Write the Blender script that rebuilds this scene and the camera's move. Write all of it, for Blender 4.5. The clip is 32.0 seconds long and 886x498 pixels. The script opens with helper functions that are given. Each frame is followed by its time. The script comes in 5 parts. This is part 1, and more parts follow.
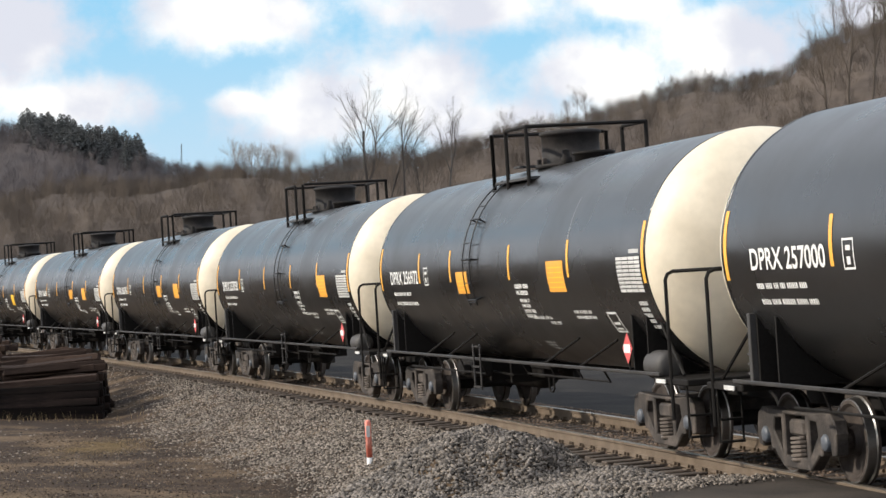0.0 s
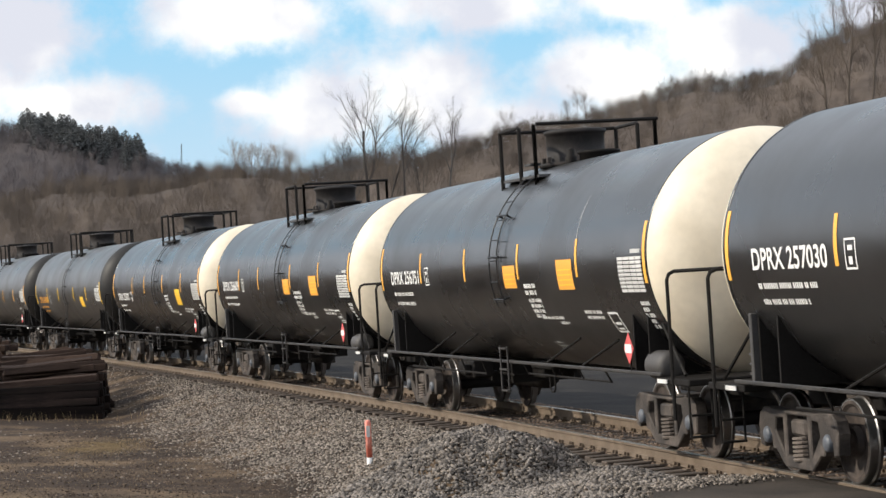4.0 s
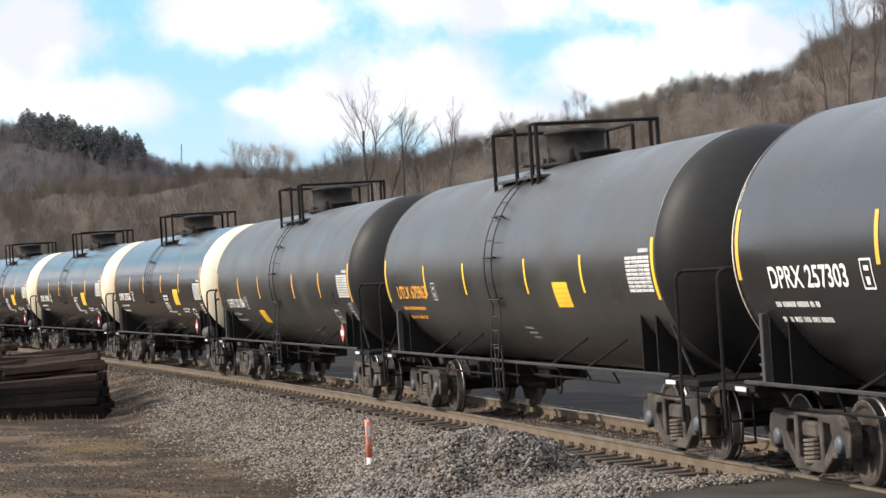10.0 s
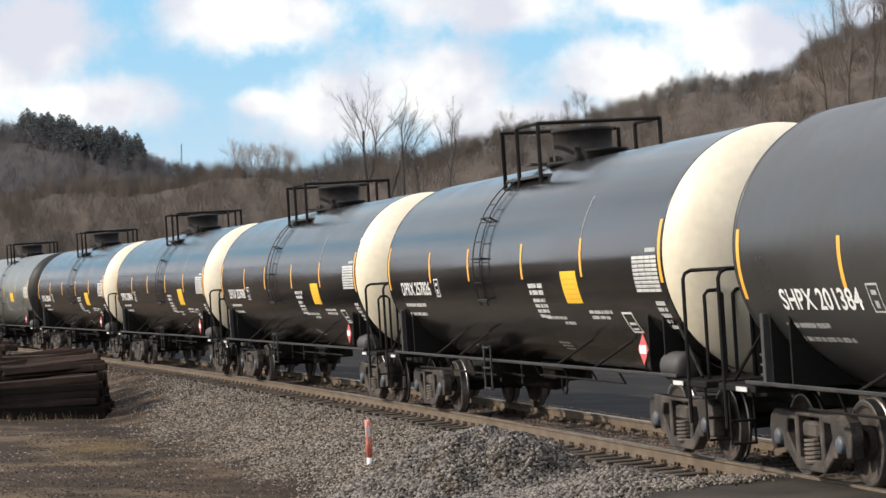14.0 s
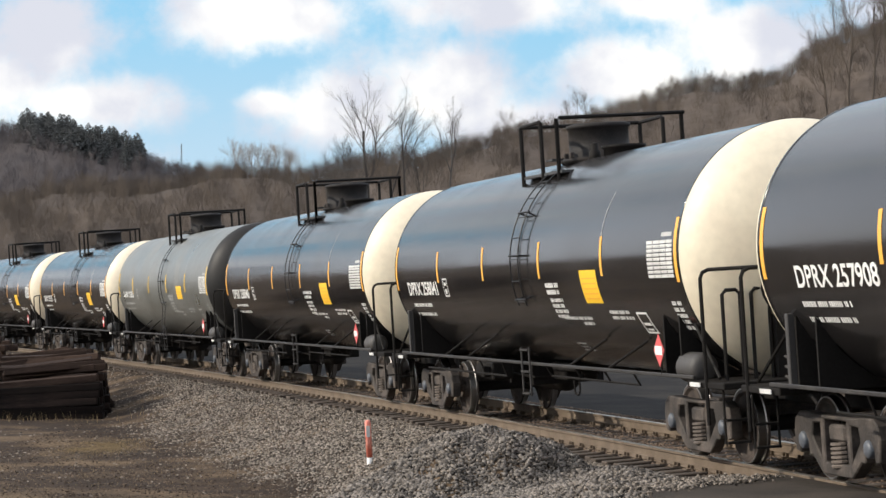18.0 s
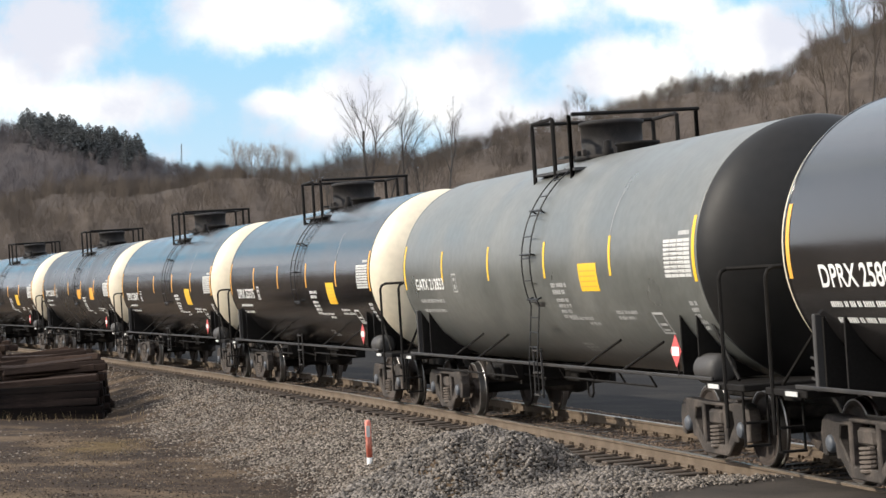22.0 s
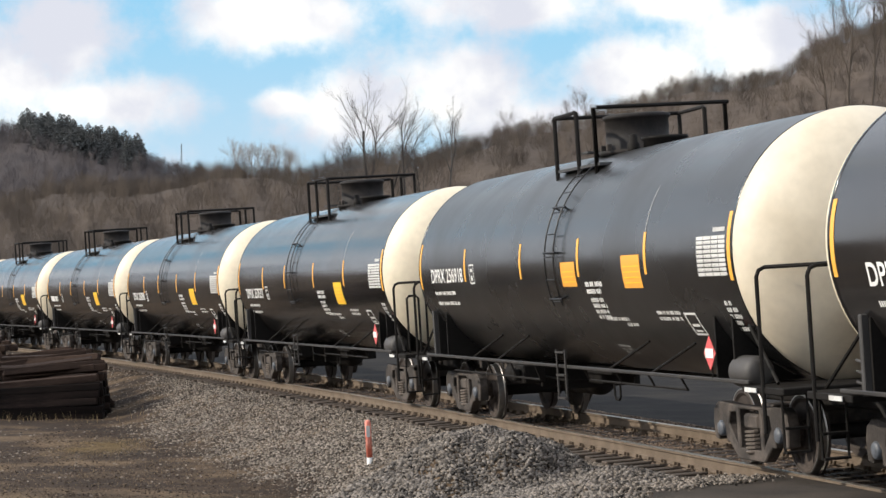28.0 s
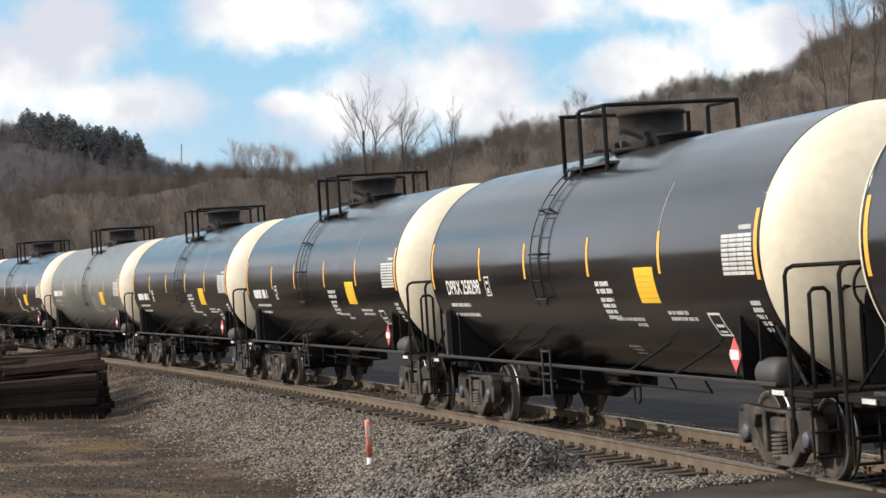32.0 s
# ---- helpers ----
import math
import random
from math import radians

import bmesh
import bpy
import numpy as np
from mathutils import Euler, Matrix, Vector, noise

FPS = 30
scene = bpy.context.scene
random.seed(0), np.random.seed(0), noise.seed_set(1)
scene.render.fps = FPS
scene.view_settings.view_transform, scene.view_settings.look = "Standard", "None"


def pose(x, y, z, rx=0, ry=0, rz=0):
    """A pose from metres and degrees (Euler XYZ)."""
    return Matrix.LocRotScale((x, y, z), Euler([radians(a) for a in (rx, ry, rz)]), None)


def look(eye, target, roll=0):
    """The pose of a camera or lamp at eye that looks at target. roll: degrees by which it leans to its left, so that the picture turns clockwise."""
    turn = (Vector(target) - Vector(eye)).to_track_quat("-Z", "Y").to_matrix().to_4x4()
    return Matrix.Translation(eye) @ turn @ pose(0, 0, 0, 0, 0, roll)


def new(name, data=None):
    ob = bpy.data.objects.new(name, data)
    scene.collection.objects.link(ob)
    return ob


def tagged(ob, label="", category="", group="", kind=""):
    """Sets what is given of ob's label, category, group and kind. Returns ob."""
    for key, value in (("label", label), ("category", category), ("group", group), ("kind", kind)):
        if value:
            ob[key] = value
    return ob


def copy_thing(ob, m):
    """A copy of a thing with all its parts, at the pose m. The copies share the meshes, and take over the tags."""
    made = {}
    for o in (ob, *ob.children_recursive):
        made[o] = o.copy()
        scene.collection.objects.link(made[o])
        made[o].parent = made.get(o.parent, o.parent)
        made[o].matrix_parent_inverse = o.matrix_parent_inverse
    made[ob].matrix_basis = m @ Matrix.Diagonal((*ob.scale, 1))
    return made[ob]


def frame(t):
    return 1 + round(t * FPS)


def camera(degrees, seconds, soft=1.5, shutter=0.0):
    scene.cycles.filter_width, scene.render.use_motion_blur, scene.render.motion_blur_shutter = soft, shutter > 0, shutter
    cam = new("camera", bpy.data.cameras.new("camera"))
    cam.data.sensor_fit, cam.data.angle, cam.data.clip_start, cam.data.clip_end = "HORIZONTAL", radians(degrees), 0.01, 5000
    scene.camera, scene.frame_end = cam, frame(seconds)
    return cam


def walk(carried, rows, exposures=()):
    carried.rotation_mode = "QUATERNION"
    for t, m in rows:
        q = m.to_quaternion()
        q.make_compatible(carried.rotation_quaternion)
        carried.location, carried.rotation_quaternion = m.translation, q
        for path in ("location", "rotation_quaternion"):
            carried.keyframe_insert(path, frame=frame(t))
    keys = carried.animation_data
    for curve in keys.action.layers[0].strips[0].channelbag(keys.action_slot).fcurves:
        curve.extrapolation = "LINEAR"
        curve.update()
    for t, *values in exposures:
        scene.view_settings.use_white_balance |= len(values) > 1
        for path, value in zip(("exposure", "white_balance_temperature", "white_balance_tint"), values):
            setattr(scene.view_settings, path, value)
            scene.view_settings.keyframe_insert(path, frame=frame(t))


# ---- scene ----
# ---- camera ----
cam = camera(21.78, 32.0)
walk(cam, [(0.0, pose(0, 0, 1.84, 91.42, 0, 0)), (32.0, pose(0, 0, 1.84, 91.42, 0, 0))],
     exposures=[(0, 0.06), (6, 0.09), (7, 0.16), (8, 0.12), (9, 0.26), (10, 0.31), (12, 0.28), (13, 0.2), (14, 0.04), (17, 0.03), (18, 0.02), (19, 0.07), (20, 0.03), (21, 0.16),
                (22, 0.15), (23, 0.06), (25, 0.06), (28, 0.04), (32, 0.0)])

# ---- world, sun ----
SUN_AZ, SUN_EL = radians(-176.0), radians(29.0)   # direction towards the sun, seen from above
world = bpy.data.worlds.new("sky")
scene.world = world
world.use_nodes = True
wt = world.node_tree
sky = wt.nodes.new("ShaderNodeTexSky")
sky.sky_type = "NISHITA"
sky.sun_disc = False
sky.sun_elevation = SUN_EL
sky.sun_rotation = math.pi / 2 - SUN_AZ
sky.air_density, sky.dust_density, sky.ozone_density = 1.0, 1.2, 1.5
# broken white cloud over the whole sky
puffs = wt.nodes.new("ShaderNodeTexNoise")
puffs.inputs["Scale"].default_value, puffs.inputs["Detail"].default_value = 2.6, 6
cover = wt.nodes.new("ShaderNodeMapRange")
cover.inputs[1].default_value, cover.inputs[2].default_value, cover.inputs[3].default_value, cover.inputs[4].default_value = 0.30, 0.62, 0.45, 0.96
over = wt.nodes.new("ShaderNodeMix")
over.data_type = "RGBA"
over.inputs[7].default_value = (9.3, 9.8, 10.8, 1)
wt.links.new(wt.nodes.new("ShaderNodeTexCoord").outputs["Generated"], puffs.inputs["Vector"])
wt.links.new(puffs.outputs[0], cover.inputs[0])
wt.links.new(cover.outputs[0], over.inputs[0])
wt.links.new(sky.outputs[0], over.inputs[6])
wt.links.new(over.outputs[2], wt.nodes["Background"].inputs[0])
wt.nodes["Background"].inputs[1].default_value = 0.13
sun = new("sun", bpy.data.lights.new("sun", "SUN"))
sun.data.energy, sun.data.angle, sun.data.color = 4.2, radians(0.6), (1.0, 0.91, 0.78)
sun.matrix_world = look((0, 0, 60), (-60 * math.cos(SUN_AZ) * math.cos(SUN_EL), -60 * math.sin(SUN_AZ) * math.cos(SUN_EL), 60 - 60 * math.sin(SUN_EL)))

# ---- the track's line: an even left-hand curve, banked towards the camera ----
TH0, KAPPA, X0, Y0, CANT = -1.3238, -0.001399, 2.214, 36.684, radians(3.73)
GAUGE, RADIUS, AXIS = 1.435, 1.575, 2.53


def track_at(s):
    """Centre of the track at rail height and its heading, s metres along."""
    th = TH0 + KAPPA * s
    return X0 + (math.sin(th) - math.sin(TH0)) / KAPPA, Y0 - (math.cos(th) - math.cos(TH0)) / KAPPA, th


def on_track(s, lat=0.0, z=0.0, banked=True):
    """World point; lat is metres from the centre towards the camera's side."""
    x, y, th = track_at(s)
    c, sn = (math.cos(CANT), math.sin(CANT)) if banked else (1.0, 0.0)
    l2, z2 = lat * c + z * sn, z * c - lat * sn
    return Vector((x + math.sin(th) * l2, y - math.cos(th) * l2, z2))


def track_pose(s):
    x, y, th = track_at(s)
    return Matrix.Translation((x, y, 0)) @ Matrix.Rotation(th, 4, "Z") @ Matrix.Rotation(CANT, 4, "X")


CX, CY = X0 - math.sin(TH0) / KAPPA, Y0 + math.cos(TH0) / KAPPA


def along(x, y):
    """(s, lat) of a place on the ground."""
    r = math.hypot(x - CX, y - CY)
    th = math.atan2(CX - x, y - CY) if KAPPA > 0 else math.atan2(x - CX, CY - y)
    if KAPPA < 0:
        th += math.pi
    d = (th - TH0 + math.pi) % (2 * math.pi) - math.pi
    return d / KAPPA, 1 / abs(KAPPA) - r

# ---- materials ----
def mat(name, base, rough=0.6, metal=0.0, vary=0.25, scale=3.0, fine=40.0, bump=0.15, tint=None, tint_amount=0.5, stretch=(1, 1, 1), rough_vary=0.1,
        island=0.0, each=0.0, coat=0.0, spec=0.5, low=0.42, high=0.62):
    """A procedural surface: two scales of variation in colour, one in gloss, fine relief. tint: a second colour in broad patches."""
    m = bpy.data.materials.new(name)
    m.use_nodes = True
    t = m.node_tree
    N, L = t.nodes.new, t.links.new
    b = t.nodes["Principled BSDF"]
    b.inputs["Metallic"].default_value = metal
    b.inputs["Specular IOR Level"].default_value = spec
    b.inputs["Coat Weight"].default_value = coat
    b.inputs["Coat Roughness"].default_value = 0.06
    co = N("ShaderNodeTexCoord")
    mp = N("ShaderNodeMapping")
    mp.inputs["Scale"].default_value = stretch
    L(co.outputs["Object"], mp.inputs[0])
    big, small = N("ShaderNodeTexNoise"), N("ShaderNodeTexNoise")
    big.inputs["Scale"].default_value, small.inputs["Scale"].default_value = scale, fine
    big.inputs["Detail"].default_value, small.inputs["Detail"].default_value = 5, 3
    L(mp.outputs[0], big.inputs["Vector"])
    L(mp.outputs[0], small.inputs["Vector"])
    add = N("ShaderNodeMath")
    add.operation = "ADD"
    L(big.outputs[0], add.inputs[0])
    L(small.outputs[0], add.inputs[1])
    rng = N("ShaderNodeMapRange")
    for i, value in enumerate((0.6, 1.4, 1 - vary, 1 + vary)):
        rng.inputs[i + 1].default_value = value
    L(add.outputs[0], rng.inputs[0])
    colour = N("ShaderNodeMix")
    colour.data_type = "RGBA"
    colour.inputs[6].default_value = (*base, 1)
    colour.inputs[7].default_value = (*(tint or base), 1)
    ramp = N("ShaderNodeMapRange")
    for i, value in enumerate((low, high, 0.0, tint_amount if tint else 0.0)):
        ramp.inputs[i + 1].default_value = value
    L(big.outputs[0], ramp.inputs[0])
    L(ramp.outputs[0], colour.inputs[0])
    hsv = N("ShaderNodeHueSaturation")
    L(colour.outputs[2], hsv.inputs["Color"])
    value = rng.outputs[0]
    for amount, source in ((island, "ShaderNodeNewGeometry"), (each, "ShaderNodeObjectInfo")):
        if amount:
            src = N(source)
            r = N("ShaderNodeMapRange")
            r.inputs[3].default_value, r.inputs[4].default_value = 1 - amount, 1 + amount
            L(src.outputs["Random Per Island" if island and source == "ShaderNodeNewGeometry" else "Random"], r.inputs[0])
            mul = N("ShaderNodeMath")
            mul.operation = "MULTIPLY"
            L(value, mul.inputs[0])
            L(r.outputs[0], mul.inputs[1])
            value = mul.outputs[0]
    L(value, hsv.inputs["Value"])
    L(hsv.outputs[0], b.inputs["Base Color"])
    rr = N("ShaderNodeMapRange")
    for i, v in enumerate((0.3, 0.7, max(0.02, rough - rough_vary), min(1, rough + rough_vary))):
        rr.inputs[i + 1].default_value = v
    L(big.outputs[0], rr.inputs[0])
    L(rr.outputs[0], b.inputs["Roughness"])
    if bump:
        bp = N("ShaderNodeBump")
        bp.inputs["Strength"].default_value, bp.inputs["Distance"].default_value = bump, 0.02
        L(small.outputs[0], bp.inputs["Height"])
        L(bp.outputs[0], b.inputs["Normal"])
    return m


BLACK_PAINT = mat("black_tank_paint", (0.014, 0.0143, 0.0148), 0.29, vary=0.25, scale=0.5, fine=6, bump=0.0, tint=(0.021, 0.02, 0.019), tint_amount=0.6, spec=0.64)
WORN_PAINT = mat("dusty_black_paint", (0.034, 0.034, 0.033), 0.36, vary=0.25, scale=0.6, fine=7, bump=0.0, tint=(0.046, 0.044, 0.041), tint_amount=0.7, spec=0.57)
GREY_PAINT = mat("faded_grey_paint", (0.118, 0.124, 0.116), 0.36, vary=0.25, scale=0.6, fine=7, bump=0.0, tint=(0.155, 0.155, 0.143), tint_amount=0.7, spec=0.5)
CREAM = mat("cream_paint", (0.74, 0.66, 0.52), 0.5, vary=0.08, scale=0.8, fine=8, bump=0.0, tint=(0.50, 0.43, 0.32), tint_amount=0.6)
DULL_CREAM = mat("dull_cream_paint", (0.74, 0.665, 0.51), 0.5, vary=0.1, scale=0.8, fine=8, bump=0.0, tint=(0.60, 0.52, 0.40), tint_amount=0.7)
BLACK_HEAD = mat("flat_black_paint", (0.008, 0.008, 0.008), 0.55, vary=0.3, scale=0.8, fine=8, bump=0.0, tint=(0.014, 0.012, 0.011), spec=0.3)
STEEL = mat("black_painted_steel", (0.016, 0.0145, 0.0135), 0.6, vary=0.3, scale=3, fine=30, bump=0.1, tint=(0.012, 0.011, 0.01), tint_amount=0.6, spec=0.08)
TRUCK = mat("dusty_cast_steel", (0.040, 0.034, 0.030), 0.75, vary=0.35, scale=4, fine=30, bump=0.3, tint=(0.095, 0.079, 0.068), tint_amount=0.7, spec=0.3)
WHEEL = mat("rusty_wheel_steel", (0.040, 0.032, 0.028), 0.7, vary=0.3, scale=4, fine=25, bump=0.2, tint=(0.085, 0.068, 0.057), tint_amount=0.7, spec=0.25)
BRIGHT = mat("polished_wheel_rim", (0.3, 0.29, 0.28), 0.35, 1.0, vary=0.15)
RUST = mat("rail_rust", (0.125, 0.094, 0.067), 0.85, vary=0.25, scale=4, fine=40, bump=0.3, tint=(0.165, 0.13, 0.098), spec=0.3)
RAILTOP = mat("worn_rail_top", (0.42, 0.38, 0.33), 0.35, 0.9, vary=0.15)
WHITE = mat("white_marking", (0.75, 0.75, 0.73), 0.5, vary=0.12, bump=0)
TABLE = mat("white_table_print", (0.58, 0.58, 0.56), 0.55, vary=0.2, scale=8, bump=0)
GREYMARK = mat("faded_marking", (0.42, 0.42, 0.41), 0.6, vary=0.25, scale=8, bump=0)
YELLOW = mat("yellow_marking", (0.85, 0.52, 0.03), 0.5, vary=0.08, bump=0)
ORANGE = mat("orange_marking", (0.80, 0.36, 0.05), 0.5, vary=0.1, bump=0)
RED = mat("red_placard", (0.62, 0.10, 0.10), 0.5, vary=0.1, bump=0)
TIE = mat("creosoted_wood", (0.04, 0.029, 0.022), 0.85, vary=0.4, scale=2, fine=22, bump=0.5, tint=(0.10, 0.078, 0.06), stretch=(0.25, 2, 2), each=0.3)
POST = mat("orange_red_plastic", (0.70, 0.17, 0.11), 0.55, vary=0.15, scale=6, tint=(0.78, 0.42, 0.35), tint_amount=0.6)
GLOSS_PAINT = mat("shiny_black_paint", (0.0138, 0.0131, 0.0132), 0.17, vary=0.2, scale=0.5, fine=6, bump=0.0, tint=(0.023, 0.0205, 0.020), tint_amount=0.6, rough_vary=0.05, spec=0.58)
STRIPE = mat("amber_stripe", (0.85, 0.42, 0.06), 0.45, vary=0.1, bump=0)
HOUSING = mat("dull_dark_casting", (0.02, 0.0185, 0.018), 0.7, vary=0.35, scale=4, tint=(0.035, 0.03, 0.027), spec=0.2)
LADDER = mat("black_ladder_paint", (0.011, 0.011, 0.0115), 0.5, vary=0.2, bump=0, spec=0.3)
BEARING = mat("blue_grey_cap", (0.085, 0.097, 0.115), 0.5, vary=0.3, scale=10, tint=(0.06, 0.06, 0.065))
SPRING = mat("dusty_spring", (0.12, 0.098, 0.082), 0.7, vary=0.25)
GRATE = mat("galvanised_grate", (0.05, 0.05, 0.05), 0.6, 0.2, vary=0.25, fine=60)
SIDERAIL = mat("worn_black_rail", (0.024, 0.022, 0.021), 0.5, vary=0.3, scale=5, tint=(0.05, 0.045, 0.04), tint_amount=0.5, spec=0.4)
GREYSTEEL = mat("grey_and_sunlit_steel", (0.045, 0.042, 0.040), 0.55, vary=0.2)
GRAVEL = mat("grey_limestone", (0.182, 0.157, 0.132), 0.9, vary=0.3, scale=0.7, fine=60, bump=0.2, tint=(0.085, 0.070, 0.056), island=0.92, spec=0.25)
ASPHALT = mat("old_asphalt", (0.022, 0.021, 0.021), 0.95, vary=0.3, scale=0.6, fine=50, bump=0.4, tint=(0.042, 0.039, 0.035), spec=0.05)
ROAD = mat("dusty_asphalt", (0.05, 0.043, 0.037), 0.95, vary=0.4, scale=1.2, fine=40, bump=0.6, tint=(0.075, 0.062, 0.05), spec=0.1)
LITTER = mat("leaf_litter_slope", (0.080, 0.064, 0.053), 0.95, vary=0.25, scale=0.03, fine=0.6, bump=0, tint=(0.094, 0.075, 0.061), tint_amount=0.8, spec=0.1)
# distance haze mixed into the colour of the far litter and twigs
FARLITTER = mat("hazed_far_litter", (0.075, 0.066, 0.066), 0.95, vary=0.2, scale=0.01, fine=0.1, bump=0, tint=(0.09, 0.076, 0.07), tint_amount=0.8, spec=0.1)
FARTWIG = mat("hazed_far_twigs", (0.098, 0.086, 0.088), 0.9, vary=0.2, scale=0.008, fine=0.1, bump=0, island=0.2, tint=(0.08, 0.072, 0.07), spec=0.1)
TWIG = mat("bare_brown_twigs", (0.098, 0.080, 0.065), 0.9, vary=0.15, scale=0.02, fine=0.3, bump=0, island=0.1, spec=0.1)
BARK = mat("grey_bark", (0.05, 0.043, 0.038), 0.9, vary=0.3, scale=1, fine=9, bump=0.3, island=0.25)
PALEBARK = mat("pale_bark", (0.27, 0.25, 0.235), 0.85, vary=0.3, scale=0.4, fine=3, bump=0.2, island=0.25)
# conifer green paled to grey in place of distance haze
CONIFER = mat("hazed_conifer", (0.098, 0.102, 0.100), 0.9, vary=0.2, scale=0.1, fine=2, bump=0, island=0.3, spec=0.1)
STRAW = mat("dry_straw", (0.25, 0.185, 0.10), 0.9, vary=0.3, scale=3, island=0.4, spec=0.2)
DIRT = mat("brown_dirt", (0.044, 0.031, 0.022), 0.95, vary=0.75, scale=0.6, fine=14, bump=0.9, tint=(0.12, 0.085, 0.053), tint_amount=0.75, low=0.48, high=0.66, spec=0.1)
BALLAST = mat("rust_stained_stone", (0.15, 0.108, 0.078), 0.9, vary=0.3, scale=2, fine=60, bump=0.2, tint=(0.11, 0.072, 0.050), island=0.45)
# one tie wood twice: shade put into the lower layers, sunlight into the top
SHADED_TIE = mat("shaded_tie_wood", (0.006, 0.0045, 0.004), 0.95, vary=0.6, scale=2, fine=22, bump=0.8, tint=(0.024, 0.016, 0.013), stretch=(0.25, 2, 2), each=0.6, spec=0.15)
SUNLIT_TIE = mat("sunlit_tie_wood", (0.028, 0.018, 0.014), 0.95, vary=0.5, scale=2, fine=22, bump=0.8, tint=(0.060, 0.040, 0.030), stretch=(0.25, 2, 2), each=0.4, spec=0.15)
CLOD = mat("dirt_clods", (0.07, 0.052, 0.04), 0.95, vary=0.3, scale=1, fine=40, bump=0.2, tint=(0.13, 0.10, 0.074), island=0.8, spec=0.1)
HEAP = mat("coarse_grey_stone", (0.155, 0.137, 0.12), 0.9, vary=0.3, scale=0.7, fine=50, bump=0.2, tint=(0.06, 0.056, 0.053), island=0.9, spec=0.25)


def stain_and_shade(m, colour, cy, cz, ry, rz):
    """Spattered road dirt and painted shade in one brown patch, on the lower middle of a tank's domed end."""
    t = m.node_tree
    N, L = t.nodes.new, t.links.new
    base = t.nodes["Principled BSDF"].inputs["Base Color"]
    source = base.links[0].from_socket

    def calc(op, a, b):
        n = N("ShaderNodeMath")
        n.operation = op
        for k, v in enumerate((a, b)):
            if isinstance(v, (int, float)):
                n.inputs[k].default_value = v
            else:
                L(v, n.inputs[k])
        return n.outputs[0]
    sep = N("ShaderNodeSeparateXYZ")
    co = N("ShaderNodeTexCoord")
    L(co.outputs["Object"], sep.inputs[0])
    y = calc("POWER", calc("MULTIPLY", calc("SUBTRACT", sep.outputs[1], cy), 1 / ry), 2)
    z = calc("POWER", calc("MULTIPLY", calc("SUBTRACT", sep.outputs[2], cz), 1 / rz), 2)
    rough = N("ShaderNodeTexNoise")
    rough.inputs["Scale"].default_value, rough.inputs["Detail"].default_value = 1.6, 6
    L(co.outputs["Object"], rough.inputs["Vector"])
    d = calc("ADD", calc("ADD", y, z), calc("MULTIPLY", calc("SUBTRACT", rough.outputs[0], 0.5), 1.6))
    r = N("ShaderNodeMapRange")
    r.interpolation_type = "SMOOTHSTEP"
    for k, v in enumerate((1.3, 0.1, 0.0, 0.85)):
        r.inputs[k + 1].default_value = v
    L(d, r.inputs[0])
    mix = N("ShaderNodeMix")
    mix.data_type = "RGBA"
    mix.inputs[7].default_value = (*colour, 1)
    L(r.outputs[0], mix.inputs[0])
    L(source, mix.inputs[6])
    L(mix.outputs[2], base)


# brown of dirt and of shade together, towards the far lower side
stain_and_shade(CREAM, (0.13, 0.085, 0.05), 0.25, 1.55, 0.95, 0.85)
stain_and_shade(DULL_CREAM, (0.16, 0.125, 0.09), 0.35, 1.45, 0.85, 0.7)

# ---- building helpers ----
def part(name, bm, material, parent=None, label="", smooth=False):
    """Links a bmesh as one mesh object under a thing or a part."""
    me = bpy.data.meshes.new(name)
    bm.to_mesh(me)
    bm.free()
    return mesh_part(name, me, material, parent, label, smooth)


def mesh_part(name, me, material, parent=None, label="", smooth=False):
    if material and not me.materials:
        for one in material if isinstance(material, (list, tuple)) else (material,):
            me.materials.append(one)
    if smooth:
        me.shade_smooth() if hasattr(me, "shade_smooth") else None
    ob = new(name, me)
    if parent:
        ob.parent = parent
    if label:
        ob["label"] = label
    return ob


def box(bm, x0, x1, y0, y1, z0, z1, bevel=0.0, m=None):
    r = bmesh.ops.create_cube(bm, size=1.0)
    vs = r["verts"]
    for v in vs:
        v.co = Vector((x0 + (v.co.x + 0.5) * (x1 - x0), y0 + (v.co.y + 0.5) * (y1 - y0), z0 + (v.co.z + 0.5) * (z1 - z0)))
    if m:
        bmesh.ops.transform(bm, matrix=m, verts=vs)
    if bevel:
        es = list({e for v in vs for e in v.link_edges})
        bmesh.ops.bevel(bm, geom=es, offset=bevel, segments=1, affect="EDGES")
    return bm


def tube(bm, points, radius, sides=8):
    """A round bar along a line of points, capped."""
    pts = [Vector(p) for p in points]
    rings = []
    ref = None
    for i, p in enumerate(pts):
        d = (pts[min(i + 1, len(pts) - 1)] - pts[max(i - 1, 0)]).normalized()
        if ref is None:
            ref = d.orthogonal().normalized()
        a = (ref - d * ref.dot(d)).normalized()
        ref = a
        b = d.cross(a)
        rr = radius[i] if isinstance(radius, (list, tuple)) else radius
        rings.append([bm.verts.new(p + (a * math.cos(k * 2 * math.pi / sides) + b * math.sin(k * 2 * math.pi / sides)) * rr) for k in range(sides)])
    for r0, r1 in zip(rings, rings[1:]):
        for k in range(sides):
            bm.faces.new((r0[k], r0[(k + 1) % sides], r1[(k + 1) % sides], r1[k]))
    bm.faces.new(rings[0][::-1])
    bm.faces.new(rings[-1])
    return bm


